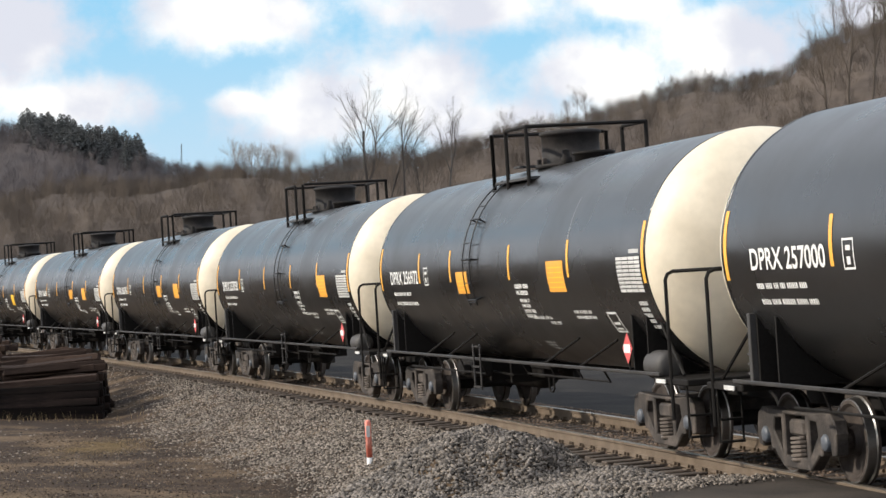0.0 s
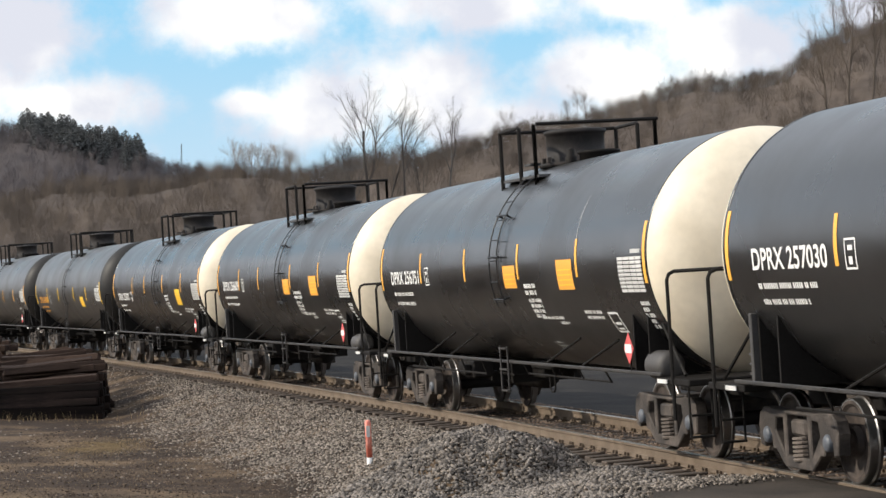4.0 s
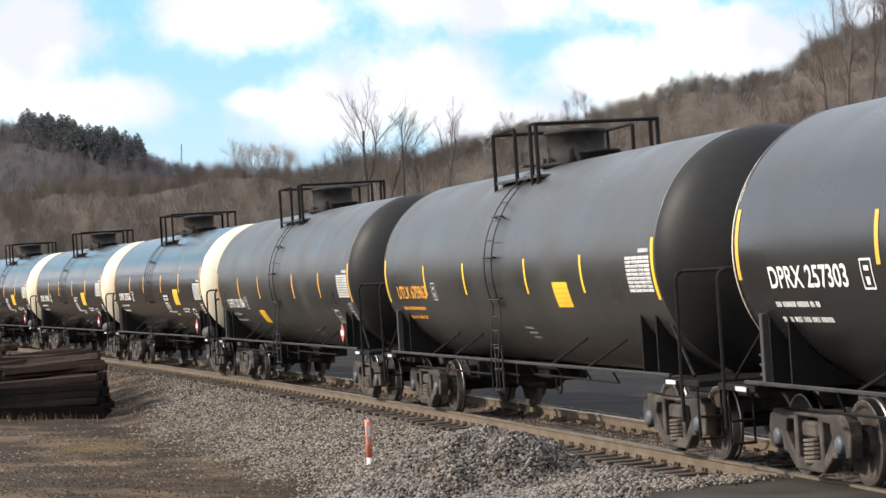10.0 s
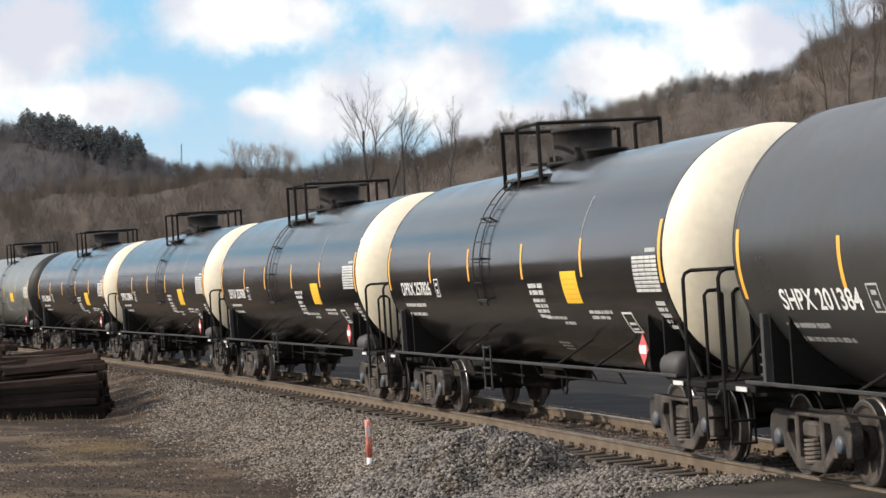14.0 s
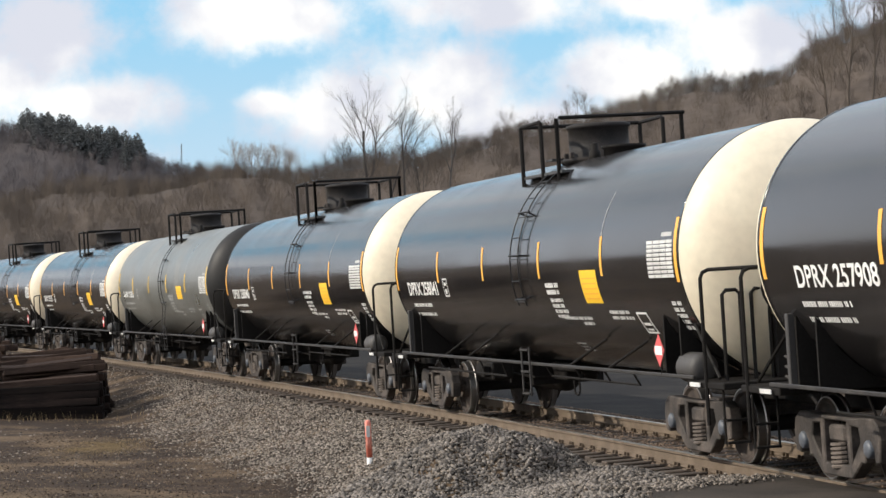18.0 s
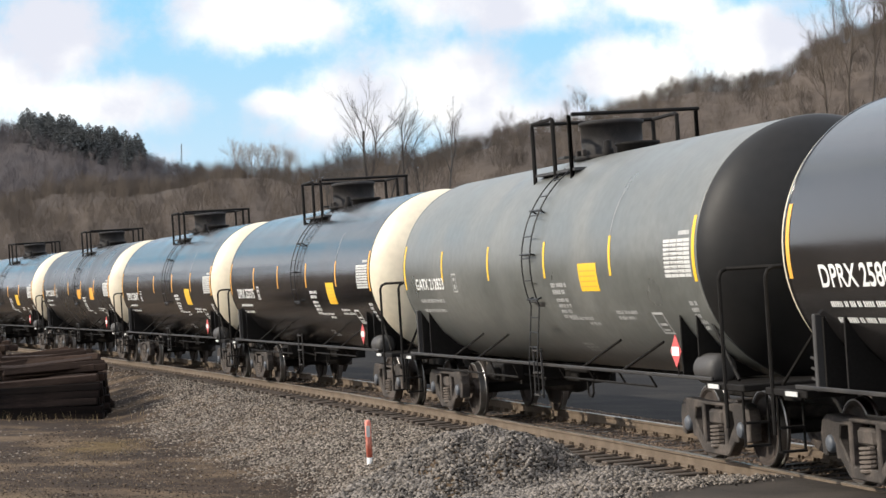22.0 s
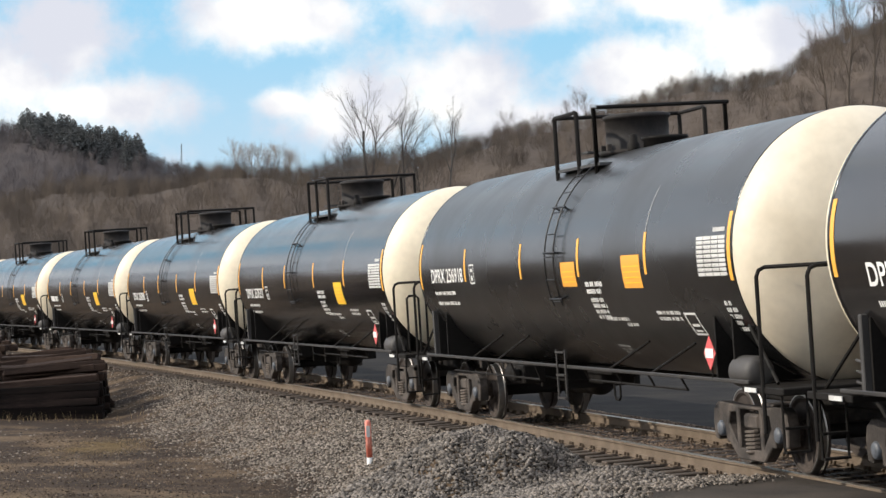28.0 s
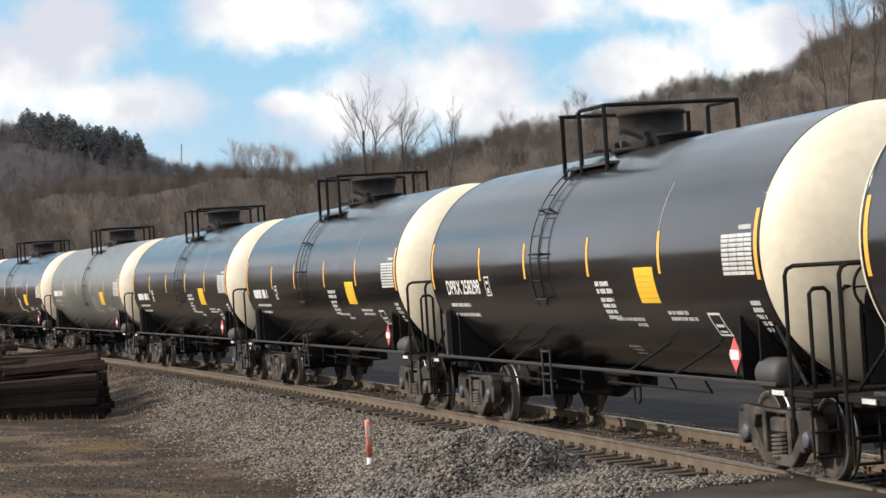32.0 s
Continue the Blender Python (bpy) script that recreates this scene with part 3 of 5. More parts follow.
def brake_rails(root, sgn):
    """The hand-brake stand with its narrow rails."""
    x = sgn * (HALF + 0.62)
    for y in (-1.18, -0.82):
        bm = bmesh.new()
        tube(bm, [(x, y - 0.11, 1.05), (x, y - 0.11, 2.06), (x, y - 0.06, 2.11), (x, y + 0.06, 2.11), (x, y + 0.11, 2.06), (x, y + 0.11, 1.05)], 0.024, 6)
        part("narrow_rail", bm, STEEL, root)
    bm = bmesh.new()
    box(bm, x - 0.06, x + 0.06, -0.68, -0.48, 1.05, 2.45, 0.02)
    part("brake_stand", bm, STEEL, root)
    bm = bmesh.new()
    n = 20
    tube(bm, [(x + 0.14, -0.58 + 0.26 * math.cos(k * 2 * math.pi / n), 2.1 + 0.26 * math.sin(k * 2 * math.pi / n)) for k in range(n + 1)], 0.018, 5)
    for k in range(4):
        tube(bm, [(x + 0.14, -0.58, 2.1), (x + 0.14, -0.58 + 0.26 * math.cos(k * math.pi / 2), 2.1 + 0.26 * math.sin(k * math.pi / 2))], 0.012, 5)
    tube(bm, [(x, -0.58, 2.1), (x + 0.15, -0.58, 2.1)], 0.03, 6)
    part("brake_wheel", bm, STEEL, root)


def tank_car(deck, lx, air):
    root = new("tank_car")
    bm = bmesh.new()
    lathe(bm, [(-HALF, RADIUS), (HALF, RADIUS)], "X", 96, (0, 0, AXIS))
    part("shell", bm, BLACK_PAINT, root, "glossy black cylindrical tank shell", True)
    for sgn in (1, -1):
        bm = bmesh.new()
        lathe(bm, [(sgn * (HALF + 0.79 * math.sin(a)), (RADIUS + 0.001) * math.cos(a)) for a in [k * math.pi / 32 for k in range(17)]], "X", 96, (0, 0, AXIS))
        part("tank_head", bm, CREAM, root, "", True)
        bm = bmesh.new()
        lathe(bm, [(sgn * (HALF - 0.03), RADIUS), (sgn * (HALF - 0.03), RADIUS + 0.004), (sgn * (HALF + 0.03), RADIUS + 0.004), (sgn * (HALF + 0.03), RADIUS - 0.006)], "X", 96, (0, 0, AXIS))
        part("jacket_band", bm, BLACK_PAINT, root, "", True)
        end_gear(root, sgn)
    truck(root, FRONT_TRUCK)
    truck(root, REAR_TRUCK)
    underside(root, air)
    platform(root, *deck)
    ladder(root, 1, lx)
    ladder(root, -1, lx)
    return root


def skin(z):
    return RADIUS * math.asin(max(-0.99, min(0.99, (z - AXIS) / RADIUS)))


def stencil(x, z, w, rows, pitch, heights, seed, gap=0.02):
    """Rows of plain bars in place of small unreadable print."""
    rnd = random.Random(seed)
    out = []
    top = skin(z)
    for k in range(rows):
        y1 = top - k * pitch
        a = x
        end = x + w * rnd.uniform(0.7, 1.0)
        left = rnd.randint(2, 8)
        while a < end - 0.02:
            b = min(end, a + heights * rnd.uniform(0.45, 0.7))
            out.append((a, b, y1 - heights, y1, 0))
            a = b + gap * 0.8
            left -= 1
            if not left:
                a, left = a + heights * 0.7, rnd.randint(2, 8)
    return out


def small_print(car, rects, material):
    """One part for each line of print."""
    for low in sorted({r[2] for r in rects}):
        quads("small_print", [r for r in rects if r[2] == low], material, car)["kind"] = "stuff"


def frame_rects(x0, x1, w0, w1, t):
    return [(x0, x1, w0, w0 + t, 0), (x0, x1, w1 - t, w1, 0), (x0, x0 + t, w0 + t, w1 - t, 0), (x1 - t, x1, w0 + t, w1 - t, 0)]


def markings(car, i, number, letter_mat, stripe_mat, stripes, squares, z_num=2.36, faded=False, down=0.0):
    mark = GREYMARK if faded or i in (6, 7) else WHITE
    x2 = stripes[2]
    for x, z, h in ((-HALF + 0.09, 2.62 - down, 0.78), (HALF - 0.09, 2.62 - down, 0.78), *((q, 2.60 - down, 0.52) for q in stripes)):
        wide = 0.045 if abs(x) < 7 else 0.05
        quads("reflective_stripe", [(x - wide, x + wide, skin(z) - h / 2, skin(z) + h / 2, 0)], stripe_mat, car)
    if i != 6 and i != 7:
        quads("paint_seam", [(stripes[3] - 0.008, stripes[3] + 0.008, skin(2.86), skin(2.86) + 0.62, 0)], GREYMARK, car, "thin pale vertical streak")
    for x, z, w, h, slant, m in squares:
        q = quads("square_sticker", [(x, x + w, skin(z) - h / 2, skin(z) + h / 2, slant)], m, car)
        quads("sticker_print", [(x + 0.05, x + w - 0.05, skin(z) - h / 2 + 0.06 + 0.07 * k, skin(z) - h / 2 + 0.075 + 0.07 * k, 0) for k in range(int((h - 0.08) / 0.07))], ORANGE if m is YELLOW else YELLOW, q, lift=0.007)
    if number:
        lettering("reporting_number", number, -6.42 if i == 7 else -6.56 if i in (5, 8, 9, 16, 17) else -6.66, skin(z_num) + (0.02 if i == 12 else 0.0), 0.2 if i == 12 else 0.24, 1.98 if i == 12 else 2.13, letter_mat, car)
    else:
        quads("reporting_number", stencil(-6.72, z_num + 0.2, 2.2, 1, 0.2, 0.2, i), letter_mat, car)
    small_print(car, stencil(-6.6, z_num - 0.14, 1.7, 2, 0.18, 0.062, i + 50), ORANGE if i == 6 else mark)
    f0 = skin(z_num + 0.01)
    quads("inspection_box", frame_rects(-4.08, -3.80, f0 - 0.04, f0 + 0.27, 0.022) + [(-4.0, -3.88, f0 + 0.15, f0 + 0.2, 0), (-3.99, -3.9, f0 + 0.01, f0 + 0.09, 0)], mark, car)
    b = skin(2.12 if i <= 8 else 2.29)
    t = quads("data_table", [(6.92, 7.30, b + 0.50, b + 0.55, 0)], GREYMARK, car, "faded white table of stencilled data")
    for k in range(9):
        quads("print_line", [(u, v, b + 0.052 * k, b + 0.052 * k + 0.040, 0) for u, v in ((6.40, 6.62), (6.635, 6.87), (6.885, 7.10), (7.115, 7.32))], TABLE, t)
    quads("table_print", stencil(6.42, 2.50 if i <= 8 else 2.67, 0.85, 7, 0.052, 0.02, i + 9, 0.06), BLACK_HEAD, t, lift=0.007)
    if i == 6:
        small_print(car, stencil(x2 - 1.1, 1.62, 0.5, 3, 0.1, 0.04, i + 11), mark)
        return
    if i != 7:
        small_print(car, stencil(x2 + 0.22, 2.27, 0.8, 2, 0.10, 0.065, i + 11) + stencil(x2 + 0.28, 2.05, 0.62, 4, 0.085, 0.055, i + 12), mark)
        small_print(car, stencil(x2 + 0.55, 1.79, 1.3, 1, 0.1, 0.05, i + 13) + stencil(x2 + 1.3, 1.715, 0.5, 1, 0.1, 0.05, i + 14), mark)
        small_print(car, stencil(x2 + 2.72, 1.88, 1.0, 2, 0.085, 0.05, i + 15), mark)
    small_print(car, stencil(x2 + 0.1, 1.40, 0.55, 3, 0.075, 0.045, i + 18), GREYMARK)
    s0, s1 = skin(1.58), skin(1.86)
    quads("framed_sign", frame_rects(5.42, 5.82, s0, s1, 0.03) + [(5.50, 5.72, s0 + 0.05, s0 + 0.08, 0), (5.50, 5.74, s0 + 0.13, s0 + 0.17, 0)], mark, car)
    small_print(car, stencil(6.95, 2.0, 0.35, 5, 0.085, 0.055, i + 16), mark)
    # warning diamond on its bracket by the side rail
    bm = bmesh.new()
    q = [bm.verts.new((6.52 + a, -1.535, 1.40 + c)) for a, c in ((0, -0.2), (0.19, 0), (0, 0.2), (-0.19, 0))]
    bm.faces.new(q)
    ext = bmesh.ops.extrude_face_region(bm, geom=bm.faces[:])
    bmesh.ops.translate(bm, vec=(0, 0.008, 0), verts=[g for g in ext["geom"] if isinstance(g, bmesh.types.BMVert)])
    pl = part("warning_placard", bm, RED, car, "red and white diamond placard")
    bm = bmesh.new()
    q = [bm.verts.new((6.52 + a, -1.541, 1.40 + c)) for a, c in ((-0.13, -0.055), (0.13, -0.055), (0.13, 0.055), (-0.13, 0.055))]
    bm.faces.new(q)
    part("placard_band", bm, WHITE, pl)
    bm = bmesh.new()
    tube(bm, [(6.52, -1.51, 1.1), (6.52, -1.51, 1.5)], 0.012, 5)
    part("placard_bracket", bm, STEEL, car)


def repaint(ob, material):
    ob.material_slots[0].link = "OBJECT"
    ob.material_slots[0].material = material


# platform (rear end, ladder opening, front end, housing), ladder, stripes
KINDS = {"A": ((-0.87, 0.2, 1.15, 1.15, 0.0), 0.66, (-4.37, -1.45, 1.65, 4.55)), "B": ((-1.45, -1.45, -0.5, 0.66, -0.2), -0.9, (-4.30, -1.72, 1.36, 4.25)),
         "U": ((-1.62, -0.35, 0.5, 0.82, -0.3), 0.05, (-4.47, -1.88, 2.10, 4.80))}
OWN_STRIPES = {1: (-4.42, -2.25, 1.30, 4.28), 2: (-4.3, -1.15, 1.85, 4.6), 3: (-4.37, -1.37, 1.73, 4.63), 4: (-4.45, -1.97, 1.74, 4.66), 5: (-3.62, -1.36, 1.81, 4.79), 6: (-4.47, -1.78, 1.78, 4.5), 7: (-4.57, -1.98, 2.0, 4.7), 12: (-4.69, -1.75, 1.31, 4.3), 15: (-4.37, -1.1, 1.75, 4.55)}
KIND = "ABAAAAUUBBAAAAAABBBAABABA"
BRAKE_FRONT = (8, 9, 10, 16, 17, 18)
# number, shell, head, lettering, stripes, stickers
CARS = [("DPRX 257000", "black", "cream"), ("DPRX 256972", "black", "cream"), ("DPRX 257030", "black", "cream"), ("DPRX 256751", "black", "cream"),
        ("DPRX 256689", "black", "cream"), ("DPRX 257303", "black", "cream"), ("UTLX 675963", "worn", "black"), ("SHPX 201384", "worn", "black"),
        ("DPRX 257826", "gloss", "cream"), ("DPRX 257908", "gloss", "cream"), ("DPRX 258041", "gloss", "cream"), ("DPRX 258040", "gloss", "cream"),
        ("GATX 212833", "grey", "black"), ("DPRX 257375", "gloss", "cream"), ("DPRX 258047", "gloss", "cream"), ("DPRX 256918", "black", "cream"),
        ("DPRX 257537", "gloss", "cream"), ("DPRX 258298", "gloss", "cream"), ("", "gloss", "cream"), ("", "gloss", "cream"), ("", "grey", "cream"),
        ("", "gloss", "cream"), ("", "gloss", "cream"), ("", "black", "cream"), ("", "black", "cream")]
WORDS = {"black": "glossy black tank car with {} end caps and yellow stripes", "gloss": "shiny black tank car with {} end caps and white stencils",
         "worn": "dusty dark tank car with {} end caps and yellow stripes", "grey": "faded grey-green tank car with {} end caps, yellow stripes"}
PAINT = {"black": BLACK_PAINT, "gloss": GLOSS_PAINT, "worn": WORN_PAINT, "grey": GREY_PAINT}

cars, wheels, plain, built = [], [], [], {}
for i, kind in enumerate(KIND):
    if kind not in built:
        built[kind] = tank_car(*KINDS[kind][:2], kind != "U")
        plain.append(built[kind])
    else:
        plain.append(copy_thing(built[kind], Matrix()))
for i, (number, shell, head) in enumerate(CARS):
    car = plain[i]
    for p in car.children:
        kind = p.name.split(".")[0]
        if kind in ("shell", "jacket_band"):
            repaint(p, PAINT[shell])
            if kind == "shell":
                p["label"] = WORDS[shell].split(" with")[0].replace("tank car", "cylindrical tank shell")
        elif kind == "tank_head":
            repaint(p, BLACK_HEAD if head == "black" else DULL_CREAM if shell == "gloss" else CREAM)
            p["label"] = "matt black domed end" if head == "black" else "cream-painted domed end"
    stripes = OWN_STRIPES.get(i, KINDS[KIND[i]][2])
    at = stripes[3] - 0.98
    squares = [(at, 2.20, 0.72, 0.46, 0, YELLOW)]
    if i in (3, 4, 15):
        squares = [(at + 0.05, 2.38, 0.72, 0.42, 0, ORANGE), (stripes[2] - 0.80, 2.38, 0.66, 0.34, 0, ORANGE)]
    elif i == 1:
        squares = [(3.27, 2.36, 0.80, 0.44, 0, ORANGE), (-1.88, 2.32, 0.7, 0.36, 0, ORANGE)]
    elif i == 2:
        squares = [(4.65, 2.36, 0.72, 0.46, 0, ORANGE)]
    elif i in (6, 12):
        squares = [(at - 0.45, 2.10, 0.70, 0.37, 0, YELLOW)] if i == 6 else [(at - 0.40, 2.33, 0.80, 0.38, 0, YELLOW)]
    elif i == 7:
        squares = [(-2.78, 1.68, 0.66, 0.37, 0, YELLOW)]
    markings(car, i, number, ORANGE if i == 6 else WHITE, YELLOW if i in (6, 12) else STRIPE, stripes, squares,
             1.90 if i == 7 else 2.07 if i == 6 else 2.13 if shell == "gloss" or i == 5 else 2.2 if i == 12 else 2.33, i in (12, 20), 0.22 if i in (6, 7) else 0.0)
    if i in (6, 7, 12):
        low_ladder(car, KINDS[KIND[i]][1])
    if i in BRAKE_FRONT:
        brake_rails(car, 1)
    tagged(car, WORDS[shell].format(head), "tank car", "tank cars of the train")
    cars.append(car)
    wheels.append([w for q in car.children if q.name.startswith("truck") for w in q.children if w.name.startswith("wheelset")])


# ---- ground ----
def smooth_step(a, b, v):
    t = max(0.0, min(1.0, (v - a) / (b - a)))
    return t * t * (3 - 2 * t)


# tipped stone: middle, half width, half depth, height
HEAPS = ((-0.05, 30.1, 2.0, 1.8, 0.86), (1.0, 29.4, 1.3, 1.4, 0.36), (2.0, 27.2, 1.25, 1.4, 0.36), (-0.6, 27.8, 1.2, 1.0, 0.2))


def ground_z(x, y):
    """Height of the ground: a level yard, the banked ballast bed, a heap of fresh stone beside the road."""
    s, lat = along(x, y)
    near = lat > 0
    yard = -1.06 + 0.52 * smooth_step(-2.2, 1.2, x - 0.02 * (y - 30)) * (1 - smooth_step(36, 46, y)) + 0.05 * noise.noise((x * 0.25, y * 0.25, 0)) + 0.04 * noise.noise((x * 0.9, y * 0.9, 3))
    if near:
        yard += 0.75 * (1 - smooth_step(8, 22, y))
    else:
        yard = -0.50
    if near and x > 0.6:
        yard = yard + (-0.09 - yard) * (1 - smooth_step(24.2, 25.6, y)) * smooth_step(0.8, 2.3, x)
    w = 1 - smooth_step(1.7, 5.0 if near else 3.4, abs(lat))
    bed = -0.195 - max(-3.4, min(3.0, lat)) * math.tan(CANT) + 0.018 * noise.noise((x * 1.7, y * 1.7, 11))
    z = yard * (1 - w) + bed * w - (0.07 * smooth_step(0.82, 0.95, lat) * (1 - smooth_step(1.25, 1.5, lat)) if near else 0.0)
    if near and y < 34 and abs(x) < 5:
        rough = 1 + 0.30 * noise.noise((x * 1.3, y * 1.1, 5)) + 0.15 * noise.noise((x * 3.1, y * 2.6, 8))
        for hx, hy, rx, ry, tall in HEAPS:
            r = math.hypot((x - hx) / rx, (y - hy) / ry) * rough
            z += tall * max(0.0, 1 - math.sqrt(r * r + 0.02)) ** 1.1
    return z


def grid_mesh(name, xs, ys, height, material, **tags):
    verts = [(x, y, height(x, y)) for y in ys for x in xs]
    n = len(xs)
    faces = [(j * n + i, j * n + i + 1, (j + 1) * n + i + 1, (j + 1) * n + i) for j in range(len(ys) - 1) for i in range(n - 1)]
    me = bpy.data.meshes.new(name)
    me.from_pydata(verts, [], faces)
    me.materials.append(material)
    me.shade_smooth()
    return tagged(new(name, me), **tags)


def spread(lo, hi, fine_lo, fine_hi, step, grow=1.25):
    """Even steps in the middle, growing outwards."""
    out = [fine_lo + k * step for k in range(int((fine_hi - fine_lo) / step) + 1)]
    d, v = step, out[-1]
    while v < hi:
        d *= grow
        v = min(hi, v + d)
        out.append(v)
    d, v = step, out[0]
    while v > lo:
        d *= grow
        v = max(lo, v - d)
        out.insert(0, v)
    return out


grid_mesh("ground", sorted(spread(-2600, 2600, -16, 14, 0.28) + [-3.06 + 0.14 * k for k in range(48)]), sorted(spread(-900, 4200, 18, 70, 0.4, 1.2) + [24.05 + 0.1333 * k for k in range(70)]), ground_z, DIRT, label="brown dirt yard with scattered gravel", category="ground", kind="structure")

# paved crossing beside the near rail, level with its head
bm = bmesh.new()
edge = [on_track(10.4 + 1.6 * k, 0.82, -0.03) for k in range(8)]
left = [(2.15 + 0.10 * math.sin(3.1 * k) - 0.10 * k, 24.1 - 1.75 * k, -0.06) for k in range(8)]
rows = []
for a, b in zip(left, edge):
    rows.append([bm.verts.new(Vector(a).lerp(b, f / 5)) for f in range(6)])
for r0, r1 in zip(rows, rows[1:]):
    for k in range(5):
        bm.faces.new((r0[k], r1[k], r1[k + 1], r0[k + 1]))
ext = bmesh.ops.extrude_face_region(bm, geom=bm.faces[:])
bmesh.ops.translate(bm, vec=(0, 0, -0.3), verts=[g for g in ext["geom"] if isinstance(g, bmesh.types.BMVert)])
bmesh.ops.recalc_face_normals(bm, faces=bm.faces)
tagged(part("road_crossing", bm, ROAD), "dark worn asphalt of a level crossing", "road", kind="structure")

# asphalt yard on the far side of the track
bm = bmesh.new()
rows = []
for s in range(-150, 61, 6):
    rows.append([bm.verts.new(on_track(s, -lat, -0.30 if lat < 2.5 else -0.46, False)) for lat in (2.1, 2.6, 6, 10, 16, 24)])
for r0, r1 in zip(rows, rows[1:]):
    for k in range(5):
        bm.faces.new((r0[k], r0[k + 1], r1[k + 1], r1[k]))
ext = bmesh.ops.extrude_face_region(bm, geom=bm.faces[:])
bmesh.ops.translate(bm, vec=(0, 0, -0.25), verts=[g for g in ext["geom"] if isinstance(g, bmesh.types.BMVert)])
bmesh.ops.recalc_face_normals(bm, faces=bm.faces)
tagged(part("paved_yard", bm, ASPHALT), "dark grey asphalt beyond the railway track", "pavement", kind="structure")

# ---- track: rails, ties, plates ----
track = tagged(new("railway_track"), "rusty rails on dark wooden ties and gravel", "railway track", kind="structure")
PROFILE = [(-0.07, -0.18), (0.07, -0.18), (0.07, -0.165), (0.012, -0.14), (0.012, -0.045), (0.036, -0.035), (0.036, -0.006), (0.028, 0.0), (-0.028, 0.0), (-0.036, -0.006), (-0.036, -0.035), (-0.012, -0.045), (-0.012, -0.14), (-0.07, -0.165)]
for side in (1, -1):
    bm = bmesh.new()
    rings = [[bm.verts.new(on_track(s, side * (GAUGE / 2 + 0.036) + u, v)) for u, v in PROFILE] for s in [-160 + 2.0 * k for k in range(101)]]
    for r0, r1 in zip(rings, rings[1:]):
        for k in range(len(PROFILE)):
            f = bm.faces.new((r0[k], r1[k], r1[(k + 1) % len(PROFILE)], r0[(k + 1) % len(PROFILE)]))
            f.material_index = 1 if k in (6, 7, 8) else 0
    bmesh.ops.recalc_face_normals(bm, faces=bm.faces)
    part("rail", bm, (RUST, RAILTOP), track, "rust-brown rail with a worn bright head")
bm = bmesh.new()
box(bm, -0.115, 0.115, -1.3, 1.3, -0.36, -0.185, 0.012)
tie_mesh = bpy.data.meshes.new("tie")
bm.to_mesh(tie_mesh)
bm.free()
tie_mesh.materials.append(TIE)
bm = bmesh.new()
for side in (1, -1):
    y = side * (GAUGE / 2 + 0.036)
    box(bm, -0.09, 0.09, y - 0.17, y + 0.17, -0.187, -0.172)
    for sx in (-0.06, 0.06):
        for sy in (-0.085, 0.085):
            box(bm, sx - 0.015, sx + 0.015, y + sy - 0.018, y + sy + 0.018, -0.175, -0.13)
plate_mesh = bpy.data.meshes.new("tie_plate")
bm.to_mesh(plate_mesh)
bm.free()
plate_mesh.materials.append(RUST)
rnd = random.Random(4)
for k in range(250):
    s = -104 + 0.52 * k
    m = track_pose(s) @ pose(0, rnd.uniform(-0.05, 0.05), rnd.uniform(-0.008, 0.008), 0, 0, rnd.uniform(-1.2, 1.2))
    ob = mesh_part("tie", tie_mesh, None, track)
    ob.matrix_local = m
    ob = mesh_part("tie_plate", plate_mesh, None, track)
    ob.matrix_local = track_pose(s)

# ---- loose stone: bed, shoulder and heap ----
def scatter(name, count, choose, size, material, seed, **tags):
    """Many small faceted stones, half sunk, in one mesh."""
    rng = np.random.default_rng(seed)
    base = np.array([(1, 0, 0), (-1, 0, 0), (0, 1, 0), (0, -1, 0), (0, 0, 1), (0, 0, -1)], float)
    tri = np.array([(0, 2, 4), (2, 1, 4), (1, 3, 4), (3, 0, 4), (2, 0, 5), (1, 2, 5), (3, 1, 5), (0, 3, 5)])
    places = choose(rng, count)
    n = len(places)
    v = base[None] * rng.uniform(0.55, 1.2, (n, 6, 1)) + rng.normal(0, 0.12, (n, 6, 3))
    q = rng.normal(size=(n, 4))
    q /= np.linalg.norm(q, axis=1)[:, None]
    w, x, y, z = q.T
    R = np.stack([1 - 2 * (y * y + z * z), 2 * (x * y - z * w), 2 * (x * z + y * w), 2 * (x * y + z * w), 1 - 2 * (x * x + z * z), 2 * (y * z - x * w), 2 * (x * z - y * w), 2 * (y * z + x * w), 1 - 2 * (x * x + y * y)], 1).reshape(n, 3, 3)
    r = rng.uniform(size[0], size[1], n) ** 1.0
    v = np.einsum("nij,nkj->nki", R, v) * r[:, None, None] * np.array([1, 1, 0.8]) + places[:, None]
    f = tri[None] + 6 * np.arange(n)[:, None, None]
    me = bpy.data.meshes.new(name)
    me.vertices.add(n * 6)
    me.vertices.foreach_set("co", v.astype(np.float32).ravel())
    me.loops.add(n * 24)
    me.loops.foreach_set("vertex_index", f.astype(np.int32).ravel())
    me.polygons.add(n * 8)
    me.polygons.foreach_set("loop_start", np.arange(0, n * 24, 3, dtype=np.int32))
    me.update(calc_edges=True)
    me.materials.append(material)
    return tagged(new(name, me), kind="stuff", **tags)


def in_bed(rng, n):
    out = []
    while len(out) < n:
        s, lat = rng.uniform(-70, 12), rng.uniform(-2.9, 1.5)
        if rng.uniform() > math.exp(-max(0, -s) / 45):
            continue
        p = on_track(s, lat, 0, False)
        if lat > 0.7 and s > 10 or lat > 0.85 and rng.uniform() < 0.5:
            continue
        out.append((p.x, p.y, ground_z(p.x, p.y)))
    return np.array(out)


